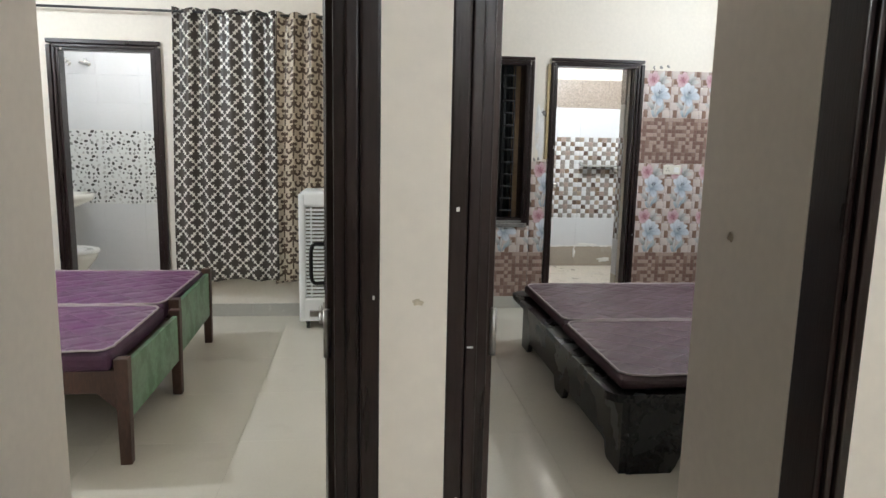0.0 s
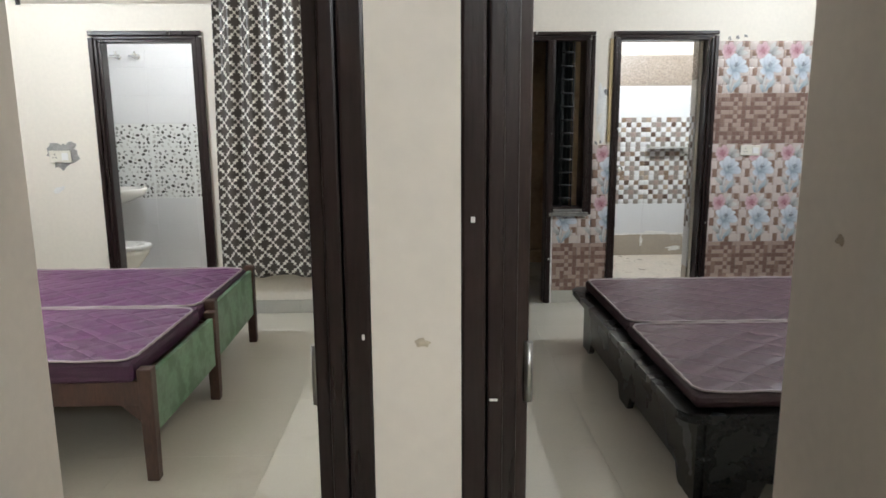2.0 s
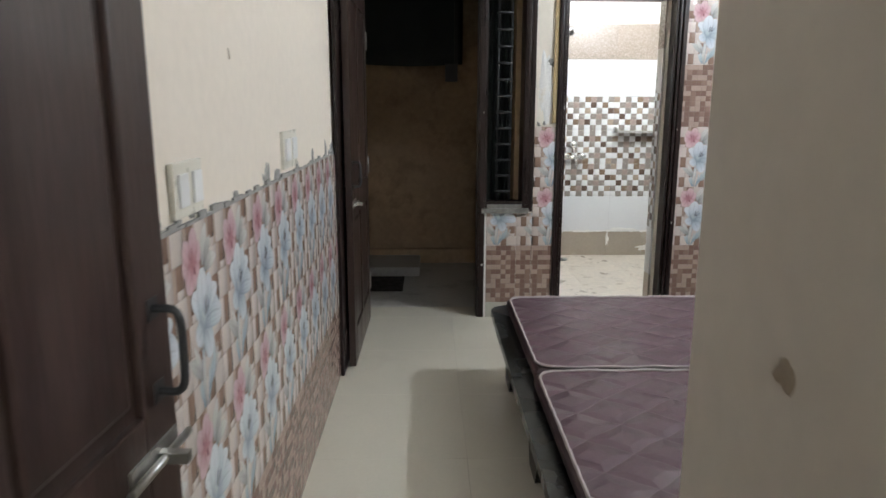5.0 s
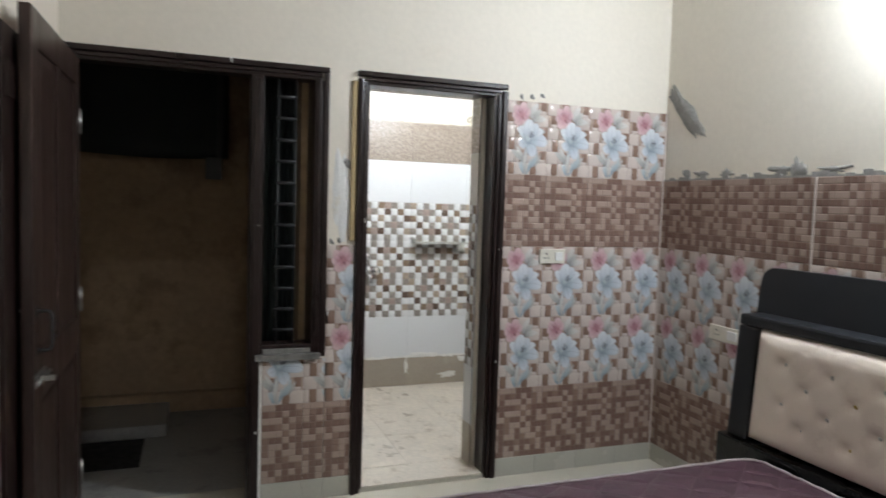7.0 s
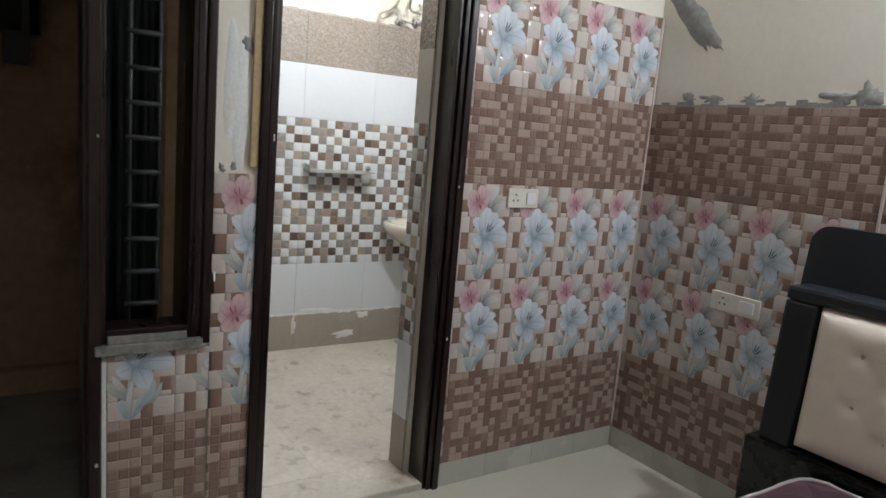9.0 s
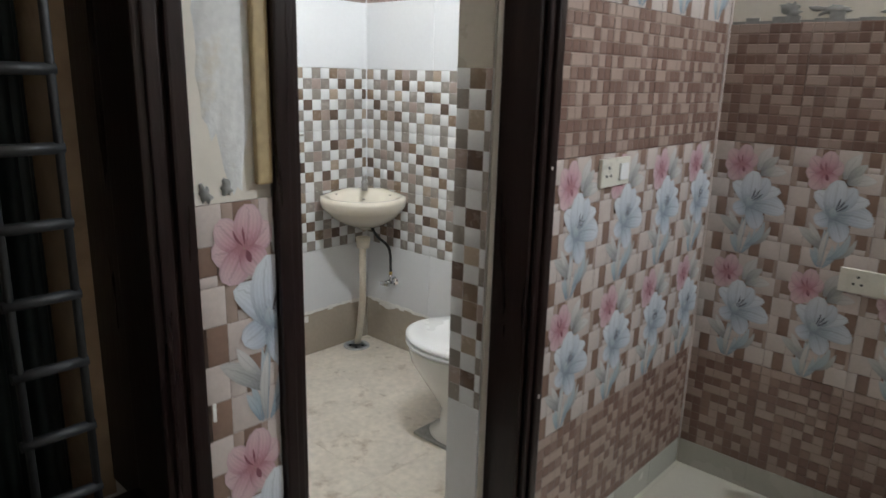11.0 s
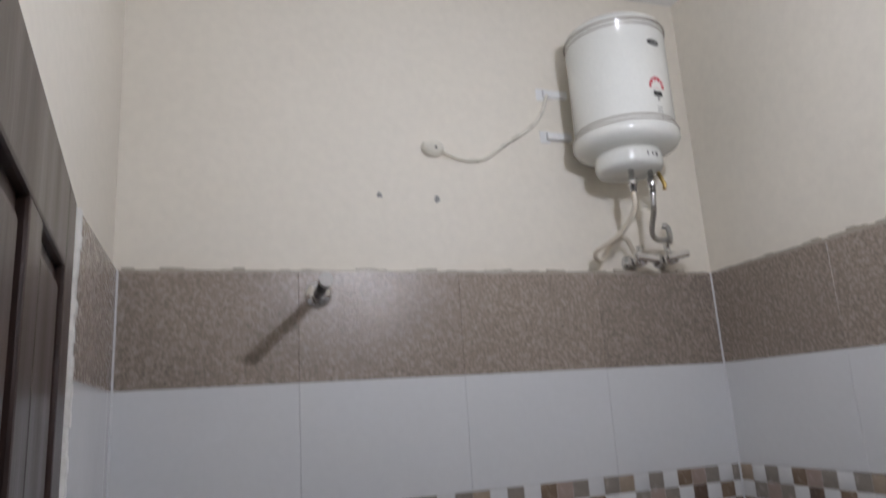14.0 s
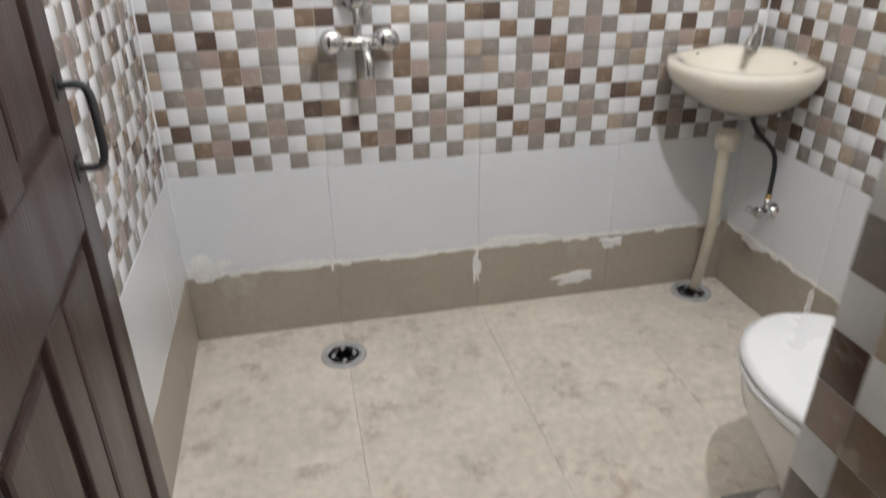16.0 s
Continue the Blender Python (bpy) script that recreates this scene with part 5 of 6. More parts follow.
mixer = thing("wall_mixer", "chrome bath mixer with two knobs and spout", "mixer tap", pose(2.776, B_BACK - 0.008, 0.905))
for s in (-1, 1):
    bm = bmesh.new()
    lathe(bm, [(0.03, 0), (0.028, 0.008), (0.014, 0.012), (0.014, 0.05)], 18, (s * 0.07, 0, 0), "y")
    part("wall_union", bm, CHROME, mixer)
    bm = bmesh.new()
    lathe(bm, [(0.012, 0.05), (0.026, 0.058), (0.03, 0.075), (0.03, 0.09), (0.018, 0.10), (0.002, 0.102)], 18, (s * 0.07, 0, 0.012), "y")
    part("knob", bm, CHROME, mixer)
bm = bmesh.new()
tube(bm, [(-0.085, -0.045, 0), (0.085, -0.045, 0)], 0.019, 16)
part("body", bm, CHROME, mixer)
bm = bmesh.new()
tube(bm, smooth_path([(0.01, -0.045, 0.0), (0.012, -0.08, -0.005), (0.015, -0.115, -0.03), (0.015, -0.12, -0.075)], 6), 0.013, 14)
part("spout", bm, CHROME, mixer)
bm = bmesh.new()
tube(bm, smooth_path([(0, -0.045, 0.01), (0.004, -0.05, 0.05), (0.0, -0.045, 0.085)], 5), 0.008, 10)
lathe(bm, [(0.008, 0.0), (0.03, 0.012), (0.036, 0.03), (0.02, 0.045), (0.002, 0.046)], 18, (0, -0.01, 0.11), "y")
part("diverter", bm, CHROME, mixer)

shelf = thing("bath_shelf", "clear plastic soap shelf with chrome brackets", "shelf", pose(3.11, B_BACK - 0.008, 1.118))
SHELF_PLASTIC = mat("aged_clear_plastic", (0.40, 0.39, 0.35), 0.2, 0.3, 30, 90, 0.1)
bm = bmesh.new()
box(bm, 0.02, 0.36, -0.115, -0.004, 0.0, 0.008, bevel=0.002), box(bm, 0.02, 0.36, -0.118, -0.112, 0.0, 0.019, bevel=0.002), box(bm, 0.02, 0.026, -0.115, -0.004, 0.0, 0.04, bevel=0.002)
part("tray", bm, SHELF_PLASTIC, shelf)
for k in range(22):
    bm = bmesh.new()
    box(bm, 0.034 + 0.0145 * k, 0.039 + 0.0145 * k, -0.108, -0.012, 0.008, 0.013, bevel=0.0015, seg=1)
    part("rib", bm, SHELF_PLASTIC, shelf)
bm = bmesh.new()
box(bm, 0.36, 0.455, -0.085, -0.004, 0.004, 0.012, bevel=0.002)
lathe(bm, [(0.032, -0.055), (0.034, 0.012), (0.030, 0.012), (0.028, -0.05)], 18, (0.405, -0.05, 0))
part("tumbler_holder", bm, SHELF_PLASTIC, shelf, "grey plastic tumbler holder")
for x in (0.03, 0.44):
    bm = bmesh.new()
    lathe(bm, [(0.018, 0), (0.016, 0.02), (0.008, 0.03)], 14, (x, 0, 0.03), "y")
    part("bracket", bm, CHROME, shelf)


WORN_STEEL = mat("worn_steel", (0.42, 0.42, 0.41), 0.4, 0.25, 30, 120, 0.1)


def floor_drain(label, x, y):
    d = thing("floor_drain", label, "floor drain", pose(x, y, B_FLOOR + 0.001))
    bm = bmesh.new()
    lathe(bm, [(0.068, 0), (0.066, 0.005), (0.05, 0.006), (0.048, 0.002)], 28)
    part("rim", bm, WORN_STEEL, d)
    bm = bmesh.new()
    lathe(bm, [(0.047, 0.0), (0.046, 0.002)], 24)
    part("cover", bm, WORN_STEEL, d)
    for k in range(8):
        bm = bmesh.new()
        a = 2 * math.pi * k / 8
        lathe(bm, [(0.008, 0.002), (0.007, 0.004)], 8, (0.031 * math.cos(a), 0.031 * math.sin(a), 0))
        part("drain_slot", bm, DARK_SLOT if k % 2 else WORN_STEEL, d)
    return d


floor_drain("round steel floor drain in the bathroom floor", 2.665, 6.885)
floor_drain("round steel floor drain under the basin pipe", 3.862, 6.985)

# ---- other bathroom ----
b2 = thing("wash_basin", "white ceramic wash basin in the other bathroom", "wash basin", pose(C_L + 0.006, 6.34, -0.03))
bm = bmesh.new()
loft(bm, [[(0.0 + 0.19 * (1 + math.cos(a)) * s * 1.05, 0.2 * math.sin(a) * s, z) for a in [2 * math.pi * k / 28 for k in range(28)]] for s, z in ((0.3, 0.70), (0.6, 0.735), (0.95, 0.80), (1.0, 0.84), (0.97, 0.86), (0.85, 0.855), (0.6, 0.80), (0.2, 0.77))])
part("bowl", bm, WHITE_CERAMIC, b2)
bm = bmesh.new()
tube(bm, smooth_path([(0.15, 0, 0.70), (0.15, 0, 0.5), (0.12, 0.05, 0.3), (0.1, 0.1, 0.05)], 5), 0.018, 10)
part("waste_pipe", bm, DULL_METAL, b2)
bm = bmesh.new()
tube(bm, smooth_path([(0.06, 0, 0.855), (0.06, 0, 0.92), (0.12, 0, 0.925), (0.13, 0, 0.90)], 5), 0.012, 10)
part("tap", bm, CHROME, b2)
t2 = thing("toilet", "white ceramic toilet in the other bathroom", "toilet", pose(C_L + 0.02, 6.0, -0.01, 0, 0, -90))
bm = bmesh.new()
loft(bm, [egg(1, 0.16, 0.40, 0.11, 0), egg(1, 0.12, 0.36, 0.10, 0.14), egg(1, 0.09, 0.43, 0.135, 0.22), egg(1, 0.07, 0.50, 0.175, 0.31), egg(1, 0.06, 0.515, 0.183, 0.36)])
part("bowl", bm, WHITE_CERAMIC, t2)
bm = bmesh.new()
loft(bm, [egg(1, 0.055, 0.525, 0.19, 0.362), egg(1, 0.055, 0.525, 0.19, 0.385), egg(0.9, 0.06, 0.515, 0.18, 0.395)])
part("lid", bm, WHITE_PLASTIC, t2)
for x in (-1.83, -1.66):
    stop_cock("chrome tap high on the other bathroom wall", pose(x, C_BACK - 0.008, 1.985))


# ---- wall tiles and floor tiles (last) ----
TILES = {}


def add_pad(vs, fs, ms, x0, x1, z0, z1, mi, h, gap, inset, base=0.006):
    x0, x1, z0, z1 = x0 + gap, x1 - gap, z0 + gap, z1 - gap
    if x1 - x0 < 2.5 * inset or z1 - z0 < 2.5 * inset:
        return
    k = len(vs)
    vs += [(x0, -base, z0), (x1, -base, z0), (x1, -base, z1), (x0, -base, z1)]
    x0, x1, z0, z1 = x0 + inset, x1 - inset, z0 + inset, z1 - inset
    vs += [(x0, -base - h, z0), (x1, -base - h, z0), (x1, -base - h, z1), (x0, -base - h, z1)]
    fs += [(k + 4, k + 5, k + 6, k + 7), (k, k + 1, k + 5, k + 4), (k + 1, k + 2, k + 6, k + 5), (k + 2, k + 3, k + 7, k + 6), (k + 3, k, k + 4, k + 7)]
    ms += [mi] * 5


def add_petal(vs, fs, ms, uv, root, tip, wd, mi, y, bend=0.0, blunt=0.75, grow=1.0):
    """A flat printed petal from root to tip, bowed sideways by bend."""
    n = 7
    dx, dz = tip[0] - root[0], tip[1] - root[1]
    ln = math.hypot(dx, dz)
    nx, nz = -dz / ln, dx / ln
    k = len(vs)
    for side in (1, -1):
        for i in range(n + 1):
            t = i / n
            half = side * 0.5 * wd * grow * math.sin(math.pi * (0.05 + 0.93 * t ** 1.15)) ** blunt
            bow = bend * ln * 4 * t * (1 - t)
            vs.append((root[0] + dx * t + nx * (half + bow), -y, root[1] + dz * t + nz * (half + bow)))
            uv[len(vs) - 1] = (side, t)
    for i in range(n):
        fs.append((k + i, k + i + 1, k + n + 2 + i, k + n + 1 + i)), ms.append(mi)


def bouquet(vs, fs, ms, uv, y):
    """One pink and one pale blue lily over stems and leaves."""
    P, B, BS, D, ST, LF, LP, PD = 4, 6, 7, 8, 9, 10, 11, 5
    step = 0.00006
    strokes = [
        # stems and leaves
        ((0.125, 0.005), (0.140, 0.165), 0.012, ST, 0.04), ((0.110, 0.008), (0.098, 0.075), 0.012, ST, -0.05), ((0.116, 0.004), (0.120, 0.13), 0.013, ST, -0.03),
        ((0.134, 0.006), (0.165, 0.095), 0.012, ST, -0.10), ((0.150, 0.035), (0.212, 0.108), 0.018, LF, -0.14), ((0.128, 0.055), (0.046, 0.122), 0.034, LF, -0.05),
        ((0.118, 0.085), (0.075, 0.142), 0.020, LP, 0.05), ((0.150, 0.285), (0.186, 0.364), 0.036, LP, 0.06), ((0.160, 0.275), (0.206, 0.335), 0.030, LF, 0.06),
        ((0.168, 0.272), (0.236, 0.288), 0.034, LP, 0.10), ((0.155, 0.270), (0.200, 0.300), 0.022, LF, -0.06),
        ((0.112, 0.006), (0.088, 0.060), 0.015, ST, -0.05), ((0.122, 0.004), (0.130, 0.12), 0.016, LP, 0.05), ((0.130, 0.004), (0.150, 0.08), 0.014, ST, -0.08), ((0.140, 0.03), (0.192, 0.120), 0.020, ST, -0.12),
        # pink lily
        ((0.095, 0.300), (0.042, 0.300), 0.044, P, 0.06), ((0.095, 0.302), (0.142, 0.330), 0.044, P, -0.05), ((0.092, 0.300), (0.055, 0.346), 0.040, P, 0.04),
        ((0.095, 0.298), (0.062, 0.250), 0.046, P, 0.05), ((0.096, 0.300), (0.108, 0.366), 0.044, P, -0.03), ((0.097, 0.298), (0.122, 0.258), 0.044, P, 0.05),
        ((0.094, 0.304), (0.078, 0.330), 0.004, PD, 0.1), ((0.097, 0.305), (0.094, 0.334), 0.004, PD, 0.0), ((0.100, 0.296), (0.106, 0.276), 0.010, PD, 0.0),
        # blue lily
        ((0.136, 0.172), (0.086, 0.150), 0.046, BS, 0.08), ((0.140, 0.168), (0.168, 0.094), 0.052, BS, 0.05), ((0.136, 0.172), (0.080, 0.242), 0.048, B, -0.10),
        ((0.142, 0.176), (0.246, 0.164), 0.060, BS, 0.10), ((0.142, 0.184), (0.226, 0.228), 0.040, B, 0.10), ((0.140, 0.190), (0.186, 0.262), 0.044, BS, -0.06),
        ((0.136, 0.170), (0.142, 0.282), 0.058, B, 0.04),
        ((0.139, 0.160), (0.134, 0.198), 0.020, ST, 0.0), ((0.140, 0.190), (0.150, 0.228), 0.005, D, -0.06), ((0.143, 0.190), (0.164, 0.224), 0.005, D, -0.06),
        ((0.144, 0.186), (0.174, 0.212), 0.005, D, -0.06),
    ]
    for k, (root, tip, wd, mi, bend) in enumerate(strokes):
        add_petal(vs, fs, ms, uv, root, tip, wd, mi, y + step * k, bend, 0.42 if mi in (P, B, BS) else 0.8, 1.12 if mi in (P, B, BS, ST) else 1.0)


BROWN_ROWS = ("11110001", "10000100", "10111010", "00000100", "10111010", "11000100", "00011010", "10010110", "00110011", "10000000", "10101010", "00110000")
CHECK_ROWS = ("BWGWNPGWG", "WGPGWDWNW", "NWGWBWGWD", "WDWGWGPGW", "GWNPDWGWB", "WGWGWGWGW")


def tile_mesh(kind, w, h, cut_x=0.0):
    """Tile of width w and height h with its front towards -y; cut_x is how much is cut from its left."""
    key = (kind, round(w, 4), round(h, 4), round(cut_x, 4))
    if key in TILES:
        return TILES[key]
    rnd = random.Random({"flower": 5, "brown": 7, "check": 9, "pebble": 13}.get(kind, 1))
    g = 0.0007 if isinstance(kind, str) else 0.0002
    vs, fs, ms = [], [], []
    v = [(x, y, z) for x in (g, w - g) for y in (-0.006, 0.0) for z in (g, h - g)]
    vs += v
    fs += [(0, 1, 3, 2), (4, 6, 7, 5), (0, 4, 5, 1), (2, 3, 7, 6), (0, 2, 6, 4), (1, 5, 7, 3)]
    ms += [0] * 6
    def clip(x0, x1):
        return max(x0 - cut_x, 0.0), min(x1 - cut_x, w)
    uv = {}
    if kind == "flower":
        mats = [ROOM_GROUT, PAD_LIGHT, PAD_TAN, PAD_BROWN, PINK, PINK_DEEP, BLUE, BLUE_SHADE, STAMEN, STEM, LEAF, LEAF_PALE]
        FW, FH, nx, nz = 0.25, 0.372, 4, 6
        cells = []
        for j in range(nz):
            for i in range(nx):
                q = rnd.random()
                if (i + nz - 1 - j) % 2:
                    a, b = (0.30, 0.82) if q < 0.5 else (0.45, 1.0)
                    c = 0.28 if q < 0.5 else 0.0
                    cells += [(i, j, 0, a, 0, 1, 2 if q < 0.6 else 1), (i, j, a, b, c, 1, 3)]
                    if b < 1:
                        cells.append((i, j, b, 1, 0, 1, 2))
                    if c:
                        cells.append((i, j, a, b, 0, c, 1))
                elif q < 0.25:
                    cells += [(i, j, 0, 1, 0, 0.62, 1), (i, j, 0, 1, 0.62, 1, 2)]
                else:
                    cells.append((i, j, 0, 1, 0, 1, 1))
        for i, j, a, b, c, d, mi in cells:
            x0, x1 = clip(FW * (i + a) / nx, FW * (i + b) / nx)
            z0, z1 = FH * (j + c) / nz, min(FH * (j + d) / nz, h)
            if x1 > x0 and z1 > z0:
                add_pad(vs, fs, ms, x0, x1, z0, z1, mi, 0.0016, 0.0004, 0.0035)
        sub, sub_uv = ([], [], []), {}
        bouquet(*sub, sub_uv, 0.0078)
        k = len(vs)
        vs += [(min(max(x - cut_x, 0.001), w - 0.001), yy, min(z, h - 0.001)) for x, yy, z in sub[0]]
        for f, mi in zip(sub[1], sub[2]):
            # petals that fall wholly outside a cut tile are left out
            xs, zs = [vs[k + q][0] for q in f], [vs[k + q][2] for q in f]
            if max(xs) - min(xs) > 1e-4 and max(zs) - min(zs) > 1e-4:
                fs.append(tuple(k + q for q in f)), ms.append(mi)
        uv = {k + q: c for q, c in sub_uv.items()}
    elif kind == "brown":
        mats = [ROOM_GROUT, SMALL_BROWN, SMALL_MID, SMALL_LIGHT]
        FW, FH, nx, nz = 0.25, 0.372, 8, 12
        for j in range(nz):
            i = 0
            while i < nx:
                lit = BROWN_ROWS[nz - 1 - j][i] == "1"
                e = i + 1
                while lit and e < nx and BROWN_ROWS[nz - 1 - j][e] == "1" and e - i < 2 and (i + j) % 3 == 0:
                    e += 1
                mi = 3 if lit else (2 if rnd.random() > 0.6 else 1)
                x0, x1 = clip(FW * i / nx, FW * e / nx)
                z0, z1 = FH * j / nz, min(FH * (j + 1) / nz, h)
                if x1 > x0 and z1 > z0:
                    add_pad(vs, fs, ms, x0, x1, z0, z1, mi, 0.0012, 0.0008, 0.003)
                i = e
    elif kind in ("check", "check_turned"):
        mats = [CHECK_BODY, CHECK_WHITE, CHECK_BEIGE, CHECK_GREY, CHECK_TAN, CHECK_BROWN, CHECK_PINK]
        FW, FH, nx, nz = 0.45, 0.287, 9, 6
        for j in range(nz):
            for i in range(nx):
                c = CHECK_ROWS[j][nx - 1 - i] if kind == "check_turned" else CHECK_ROWS[nz - 1 - j][i]
                white = c == "W"
                x0, x1 = clip(FW * i / nx, FW * (i + 1) / nx)
                z0, z1 = FH * j / nz, min(FH * (j + 1) / nz, h)
                if x1 > x0 and z1 > z0:
                    add_pad(vs, fs, ms, x0, x1, z0, z1, "-WBGNDP".index(c), 0.0024 if white else 0.0014, 0.0004, 0.004)
    elif kind == "pebble":
        mats = [PEBBLE_BODY] + PEBBLES
        spots = []
        for _ in range(400):
            x, z, s = rnd.uniform(0.02, w - 0.02), rnd.uniform(0.015, h - 0.015), rnd.uniform(0.010, 0.021)
            if all((x - a) ** 2 + (z - b) ** 2 > (0.95 * (s + c)) ** 2 for a, b, c in spots):
                spots.append((x, z, s))
        for x, z, s in spots:
            t, k = rnd.random() * 3, len(vs)
            for m in range(8):
                a = 2 * math.pi * m / 8
                px, pz = s * math.cos(a), 0.68 * s * math.sin(a)
                vs.append((min(max(x + px * math.cos(t) - pz * math.sin(t), 0.002), w - 0.002), -0.0075, min(max(z + px * math.sin(t) + pz * math.cos(t), 0.002), h - 0.002)))
            fs.append(tuple(range(k, k + 8))), ms.append(rnd.choice((1, 1, 2, 2, 3, 3)))
    else:
        mats = [kind]
        vs, fs, ms = [], [], []
        flat = kind is FLOOR_TILE
        add_pad(vs, fs, ms, 0, w, 0, h, 0, 0.0004 if flat else 0.0015, g, 0.0008 if flat else 0.0015, 0.0071 if flat else 0.006)
        k = len(vs)
        vs += [(g, 0, g), (w - g, 0, g), (w - g, 0, h - g), (g, 0, h - g)]
        fs += [(k, k + 1, 1, 0), (k + 1, k + 2, 2, 1), (k + 2, k + 3, 3, 2), (k + 3, k, 0, 3)]
        ms += [0] * 4
    me = bpy.data.meshes.new("wall_tile")
    me.from_pydata(vs, [], fs)
    for m in mats:
        me.materials.append(m)
    me.polygons.foreach_set("material_index", ms)
    if uv:
        layer = me.uv_layers.new(name="UVMap")
        for lp in me.loops:
            layer.data[lp.index].uv = uv.get(lp.vertex_index, (0.0, 0.0))
    if kind in ("flower", "check", "check_turned"):
        me.polygons.foreach_set("use_smooth", [len(f) == 4 for f in fs])
    me.update()
    TILES[key] = me
    return me


def tile_run(parent, origin, turn, length, rows, tw, first=0.0, name="wall_tile", off=0.003):
    """Rows of tiles (kind, z0, height) along a wall, from origin in the wall's own direction; first cuts the first tile."""
    base = Matrix.Translation((origin[0], origin[1], 0)) @ pose(0, 0, 0, 0, 0, turn)
    for kind, z0, h in rows:
        x, cut = 0.0, first
        while x < length - 0.012:
            w = min(tw - cut, length - x)
            ob = new(name, tile_mesh(kind, w, h, cut))
            ob.parent = parent
            ob.matrix_local = base @ Matrix.Translation((x, -off, z0))
            x, cut = x + w, 0.0


RT = 0.372
ROOM_ROWS = [(SKIRT, 0.0, 0.098), ("brown", 0.098, RT), ("flower", 0.098 + RT, RT), ("flower", 0.098 + 2 * RT, RT), ("brown", 0.098 + 3 * RT, RT), ("flower", 0.098 + 4 * RT, RT)]
tile_run(wall_back, (3.077, BACK), 0, RIGHT - 3.077 - 0.01, ROOM_ROWS, 0.25, 0.015)
tile_run(wall_right, (RIGHT, BACK - 0.012), -90, BACK - ENTRY - 0.02, ROOM_ROWS[:5], 0.25)
tile_run(wall_partition, (PART_R, 1.26), 90, BACK - 1.26 - 0.02, [("brown", 0.0, RT), ("flower", RT, RT), ("flower", 2 * RT, RT)], 0.25)
tile_run(wall_back, (1.887, BACK), 0, 0.289, [(SKIRT, 0.0, 0.098), ("brown", 0.098, RT), ("flower", 0.098 + RT, 0.209)], 0.25, 0.06)
tile_run(wall_back, (2.176, BACK), 0, 0.130, ROOM_ROWS[:1] + [("brown", 0.098, RT), ("flower", 0.098 + RT, RT), ("flower", 0.098 + 2 * RT, RT)], 0.25, 0.02)
bm = bmesh.new()
box(bm, RIGHT - 0.016, RIGHT - 0.004, BACK - 0.016, BACK - 0.004, 0.098, 1.96, bevel=0.003)
part("corner_grout", bm, PAD_LIGHT, wall_back)
bm = bmesh.new()
edge = random.Random(31)
for k in range(90):
    y = BACK - 0.02 - 0.04 * k
    box(bm, RIGHT - 0.010 + 0.004 * edge.random(), RIGHT - 0.001, y - 0.041, y, 1.584, 1.592 + 0.022 * edge.random() ** 2)
part("tile_top_edge", bm, CEMENT, wall_right, "rough mortar along the tile top")
bm = bmesh.new()
for k in range(100):
    y = 1.27 + 0.04 * k
    box(bm, PART_R + 0.001, PART_R + 0.010 - 0.004 * edge.random(), y, y + 0.041, 3 * RT - 0.001, 3 * RT + 0.005 + 0.014 * edge.random() ** 3)
part("tile_top_edge", bm, CEMENT, wall_partition, "rough mortar along the tile top")
bm = bmesh.new()
box(bm, RIGHT - 0.013, RIGHT - 0.004, 4.332, 4.342, 0.098, 1.585, bevel=0.002)
part("joint_grout", bm, PAD_LIGHT, wall_right, "pale grout line between tiles")
bm = bmesh.new()
box(bm, 1.874, 1.8865, BACK - 0.013, BACK + 0.0, 0.0, 0.678, bevel=0.003)
part("tile_edge", bm, WHITE_CEMENT, wall_back)
# plain skirting in the purple room and the entries
for pr, org, tn, ln in ((wall_purple_back, (-0.613, R1_BACK), 0, 1.53), (wall_purple_back, (R1_LEFT, R1_BACK), 0, 0.74), (wall_purple_left, (R1_LEFT, 1.85), 90, 3.29),
                        (wall_front_right, (1.773, 1.715), -90, 0.455), (wall_partition, (PART_L, R1_BACK - 0.01), -90, 3.87)):
    tile_run(pr, org, tn, ln, [(SKIRT, 0.0, 0.098)], 0.6)
# attached bathroom
BT = 0.287
BATH_ROWS = [(BATH_SKIRT, B_FLOOR, 0.22), (BATH_WHITE, 0.25, 0.310), ("check", 0.56, BT), ("check_turned", 0.56 + BT, BT), ("check", 0.56 + 2 * BT, BT), (BATH_WHITE, 1.421, 0.306), (BATH_BAND, 1.727, 0.291)]
REVEAL_ROWS = [(BATH_SKIRT, B_FLOOR, 0.22)] + BATH_ROWS[1:5] + [(BATH_BAND, 1.692, 0.286)]
tile_run(wall_bath, (B_L + 0.01, B_BACK), 0, B_R - B_L - 0.02, BATH_ROWS, 0.45, 0.015)
tile_run(wall_bath_left, (B_L, BACK_IN + 0.02), 90, B_BACK - BACK_IN - 0.03, BATH_ROWS[:5], 0.45, 0.12)
tile_run(wall_bath_left, (B_L, 6.55), 90, B_BACK - 6.55 - 0.01, BATH_ROWS[5:], 0.45)
tile_run(wall_bath_right, (B_R, B_BACK - 0.01), -90, B_BACK - BACK_IN - 0.02, BATH_ROWS, 0.45)
tile_run(wall_back, (2.992, BACK_IN - 0.001), -90, BACK_IN - 5.451, REVEAL_ROWS + [(mat("reveal_plain_tile", (0.42, 0.38, 0.32), 0.3, 0.06, 5, 60, 0.05, piece=0.1), 1.421, 0.271)], 0.45, 0.16, off=0.006)
tile_run(wall_back, (B_R, BACK_IN), 180, B_R - 2.994, BATH_ROWS, 0.45)
bm = bmesh.new()
box(bm, 2.37, 2.991, 5.452, 5.559, 1.976, 1.9845)
part("soffit_tile", bm, BATH_BAND, wall_back, "brown tile under the lintel")
lump = random.Random(17)
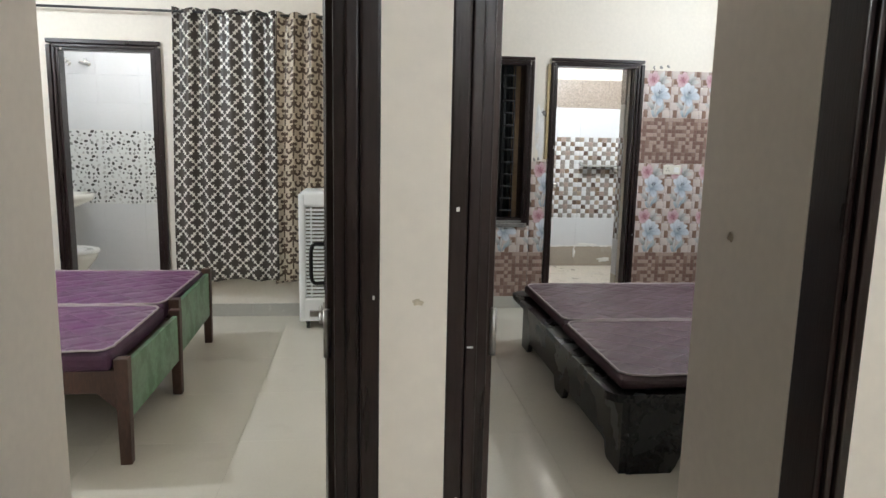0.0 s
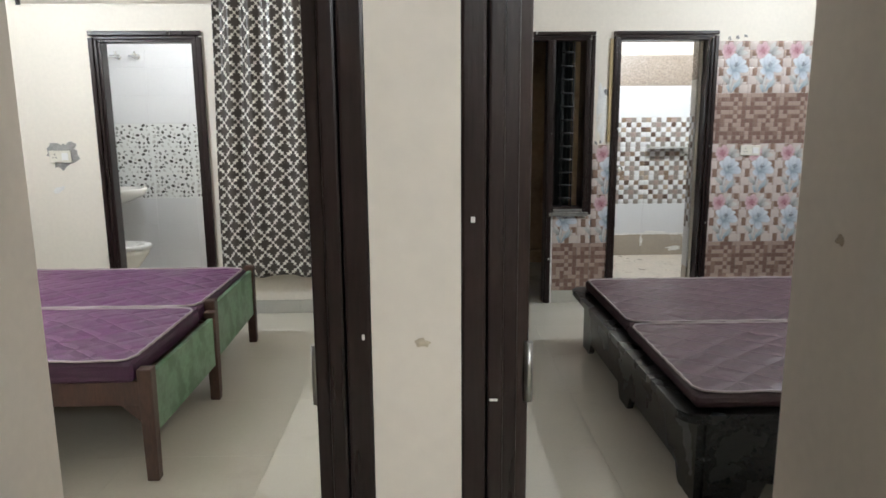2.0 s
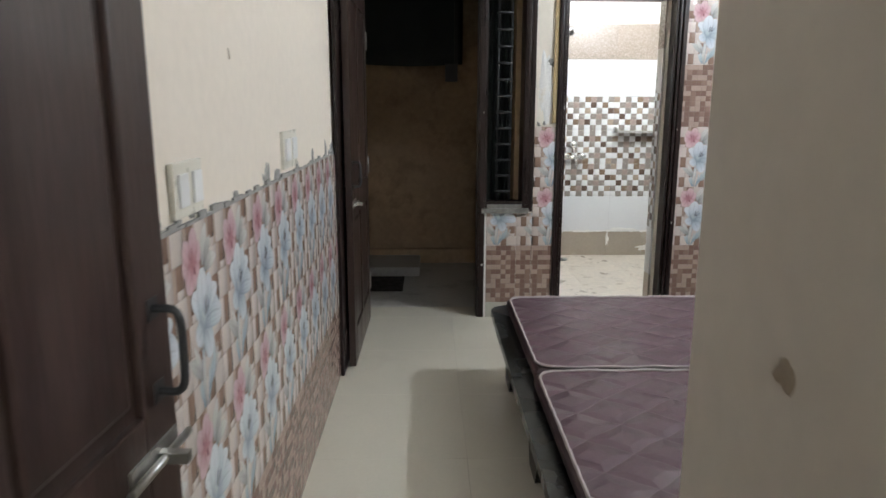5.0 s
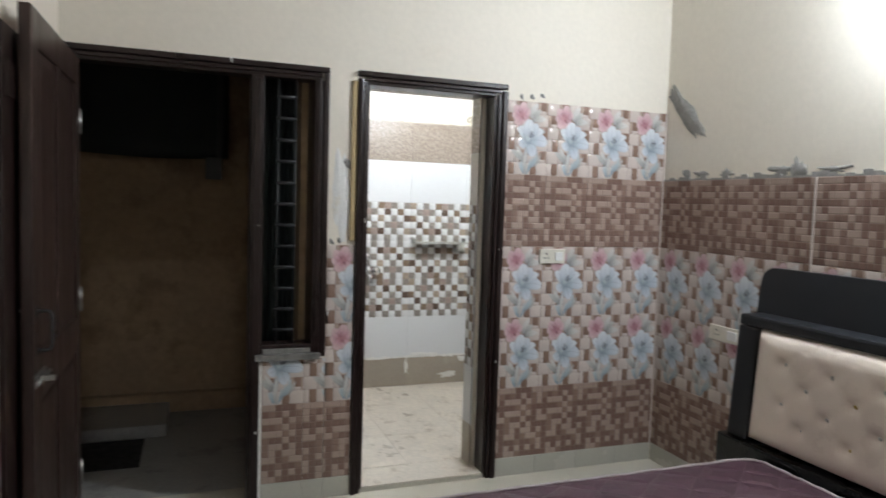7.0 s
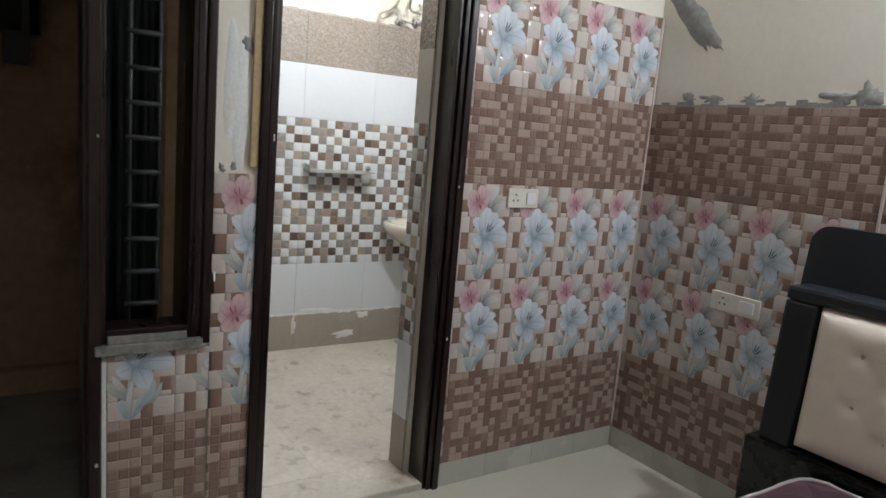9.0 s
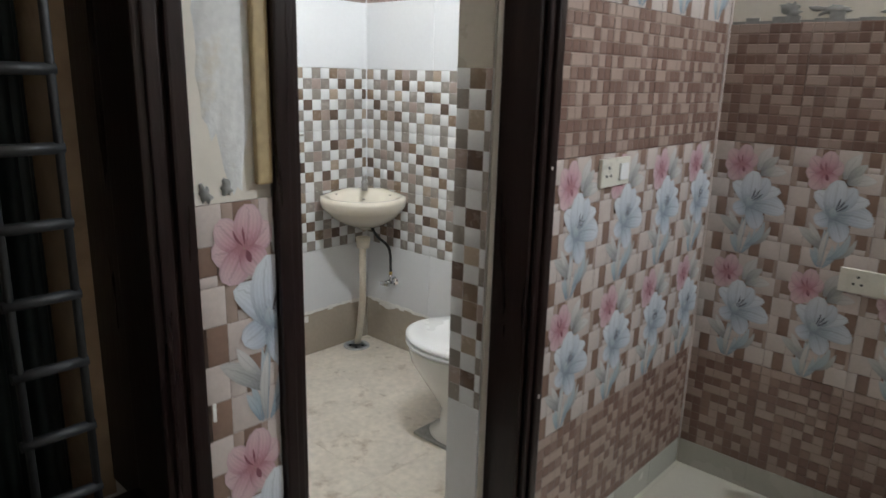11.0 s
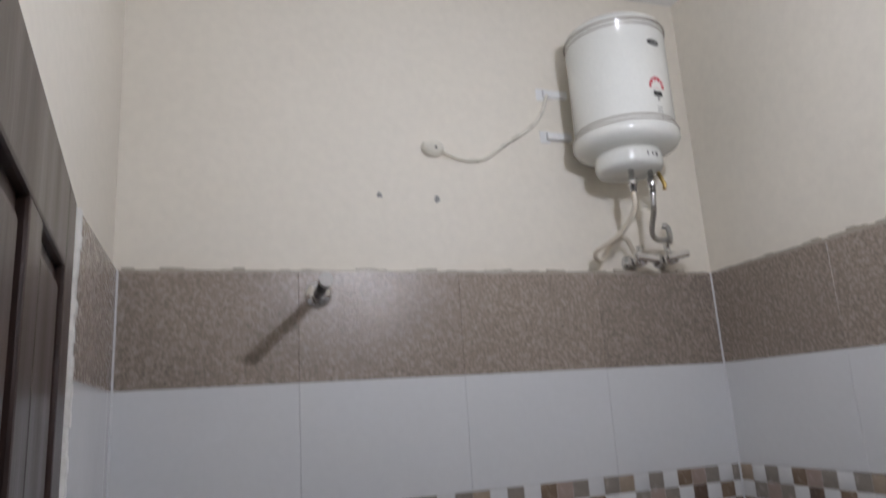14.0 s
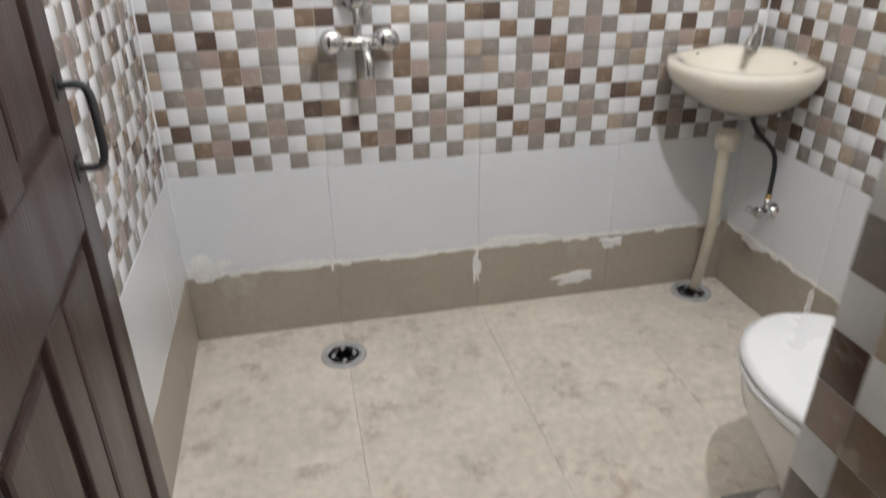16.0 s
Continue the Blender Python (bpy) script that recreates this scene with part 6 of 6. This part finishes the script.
bm = bmesh.new()
for k in range(26):
    z = 1.421 + 0.0229 * k
    box(bm, B_L + 0.001, B_L + 0.012 + 0.004 * lump.random(), 6.533 - 0.006 * lump.random(), 6.549, z, z + 0.0229)
part("tile_edge", bm, WHITE_CEMENT, wall_bath_left, "rough white cement along the tile edge")
for x in (B_L + 0.009, B_R - 0.009):
    bm = bmesh.new()
    box(bm, x - 0.006, x + 0.006, B_BACK - 0.014, B_BACK - 0.003, 0.25, 2.016, bevel=0.002)
    part("corner_grout", bm, BATH_WHITE, wall_bath)
# white mortar along the top of the skirting
bm = bmesh.new()
for k in range(58):
    x = B_L + 0.012 + 0.03 * k
    box(bm, x, x + 0.031, B_BACK - 0.012, B_BACK - 0.002, 0.247 - 0.010 * lump.random() ** 2, 0.253 + 0.010 * lump.random())
part("skirting_mortar", bm, WHITE_CEMENT, wall_bath, "rough white mortar along the skirting")
bm = bmesh.new()
for k in range(47):
    y = B_BACK - 0.02 - 0.03 * k
    box(bm, B_R - 0.012, B_R - 0.002, y - 0.031, y, 0.247 - 0.010 * lump.random() ** 2, 0.253 + 0.010 * lump.random())
part("skirting_mortar", bm, WHITE_CEMENT, wall_bath_right, "rough white mortar along the skirting")
# uneven paint along the top of the band
bm = bmesh.new()
for k in range(60):
    x = B_L + 0.02 + 1.74 * k / 60
    box(bm, x, x + 0.029, B_BACK - 0.011, B_BACK - 0.002, 2.012, 2.019 + 0.008 * lump.random() ** 2)
part("tile_top_edge", bm, BATH_SKIRT, wall_bath, "rough mortar along the tile top")
bm = bmesh.new()
for k in range(50):
    y = B_BACK - 0.05 - 1.4 * k / 50
    box(bm, B_R - 0.011, B_R - 0.002, y - 0.028, y, 2.012, 2.020 + 0.012 * lump.random() ** 2)
part("tile_top_edge", bm, BATH_SKIRT, wall_bath_right, "rough mortar along the tile top")
for x, z, rx, rz, sd in ((2.30, 0.27, 0.06, 0.045, 2), (2.56, 0.255, 0.10, 0.014, 3), (3.115, 0.18, 0.014, 0.07, 4), (3.24, 0.265, 0.13, 0.014, 5), (3.46, 0.10, 0.09, 0.022, 6), (3.58, 0.22, 0.04, 0.026, 7), (2.66, 0.25, 0.006, 0.03, 8)):
    patch("cement_smear", "white cement smear on the bathroom skirting", blob(rx, rz, 0, sd, 0.7), 26, pose(x, B_BACK - 0.0105, z), WHITE_CEMENT, "cement smear", 0.0015)
for y, z, rx, rz, sd in ((6.62, 0.18, 0.012, 0.06, 12), (6.3, 0.25, 0.06, 0.012, 13), (6.9, 0.24, 0.06, 0.016, 15)):
    patch("cement_smear", "white cement smear on the bathroom skirting", blob(rx, rz, 0, sd, 0.7), 26, pose(B_R - 0.0105, y, z, 0, 0, -90), WHITE_CEMENT, "cement smear", 0.0015)
# other bathroom
OTHER_ROWS = [(BATH_WHITE, 0.02, 0.21), (BATH_WHITE, 0.23, 0.24), (BATH_WHITE, 0.47, 0.24), ("pebble", 0.71, 0.2275), ("pebble", 0.9375, 0.2275), ("pebble", 1.165, 0.2275), (BATH_WHITE, 1.3925, 0.25), (BATH_WHITE, 1.6425, 0.25), (BATH_WHITE, 1.8925, 0.25), (BATH_WHITE, 2.1425, 0.25)]
tile_run(wall_other_bath, (C_L + 0.01, C_BACK), 0, C_R - C_L - 0.02, OTHER_ROWS, 0.375)
tile_run(wall_other_left, (C_L, 5.38), 90, C_BACK - 5.39, OTHER_ROWS, 0.375)


def floor_run(parent, x0, x1, y0, y1, z, size, material, name="floor_tile"):
    """Floor slabs in a grid, cut at the edges."""
    y = y0
    while y < y1 - 0.01:
        d = min(size, y1 - y)
        x = x0
        while x < x1 - 0.01:
            w = min(size, x1 - x)
            ob = new(name, tile_mesh(material, w, d))
            ob.parent = parent
            ob.matrix_local = Matrix.Translation((x, y, z - 0.0075)) @ pose(0, 0, 0, -90, 0, 0)
            x += w
        y += d


floor_run(floor, PART_R, RIGHT, 1.12, BACK, 0.0, 0.6, FLOOR_TILE)
floor_run(floor, R1_LEFT, PART_L, 1.12, R1_BACK, 0.0, 0.6, FLOOR_TILE)
floor_run(floor, -2.33, 4.26, -1.6, 1.12, 0.0, 0.6, FLOOR_TILE)
floor_run(floor, 1.09, 1.885, BACK, BACK_IN, 0.0, 0.8, FLOOR_TILE)
floor_run(floor_bath, B_L, B_R, BACK_IN, B_BACK, B_FLOOR, 0.45, BATH_FLOOR)
floor_run(floor_bath, 2.355, 3.02, BACK, BACK_IN, B_FLOOR - 0.002, 0.7, BATH_FLOOR)
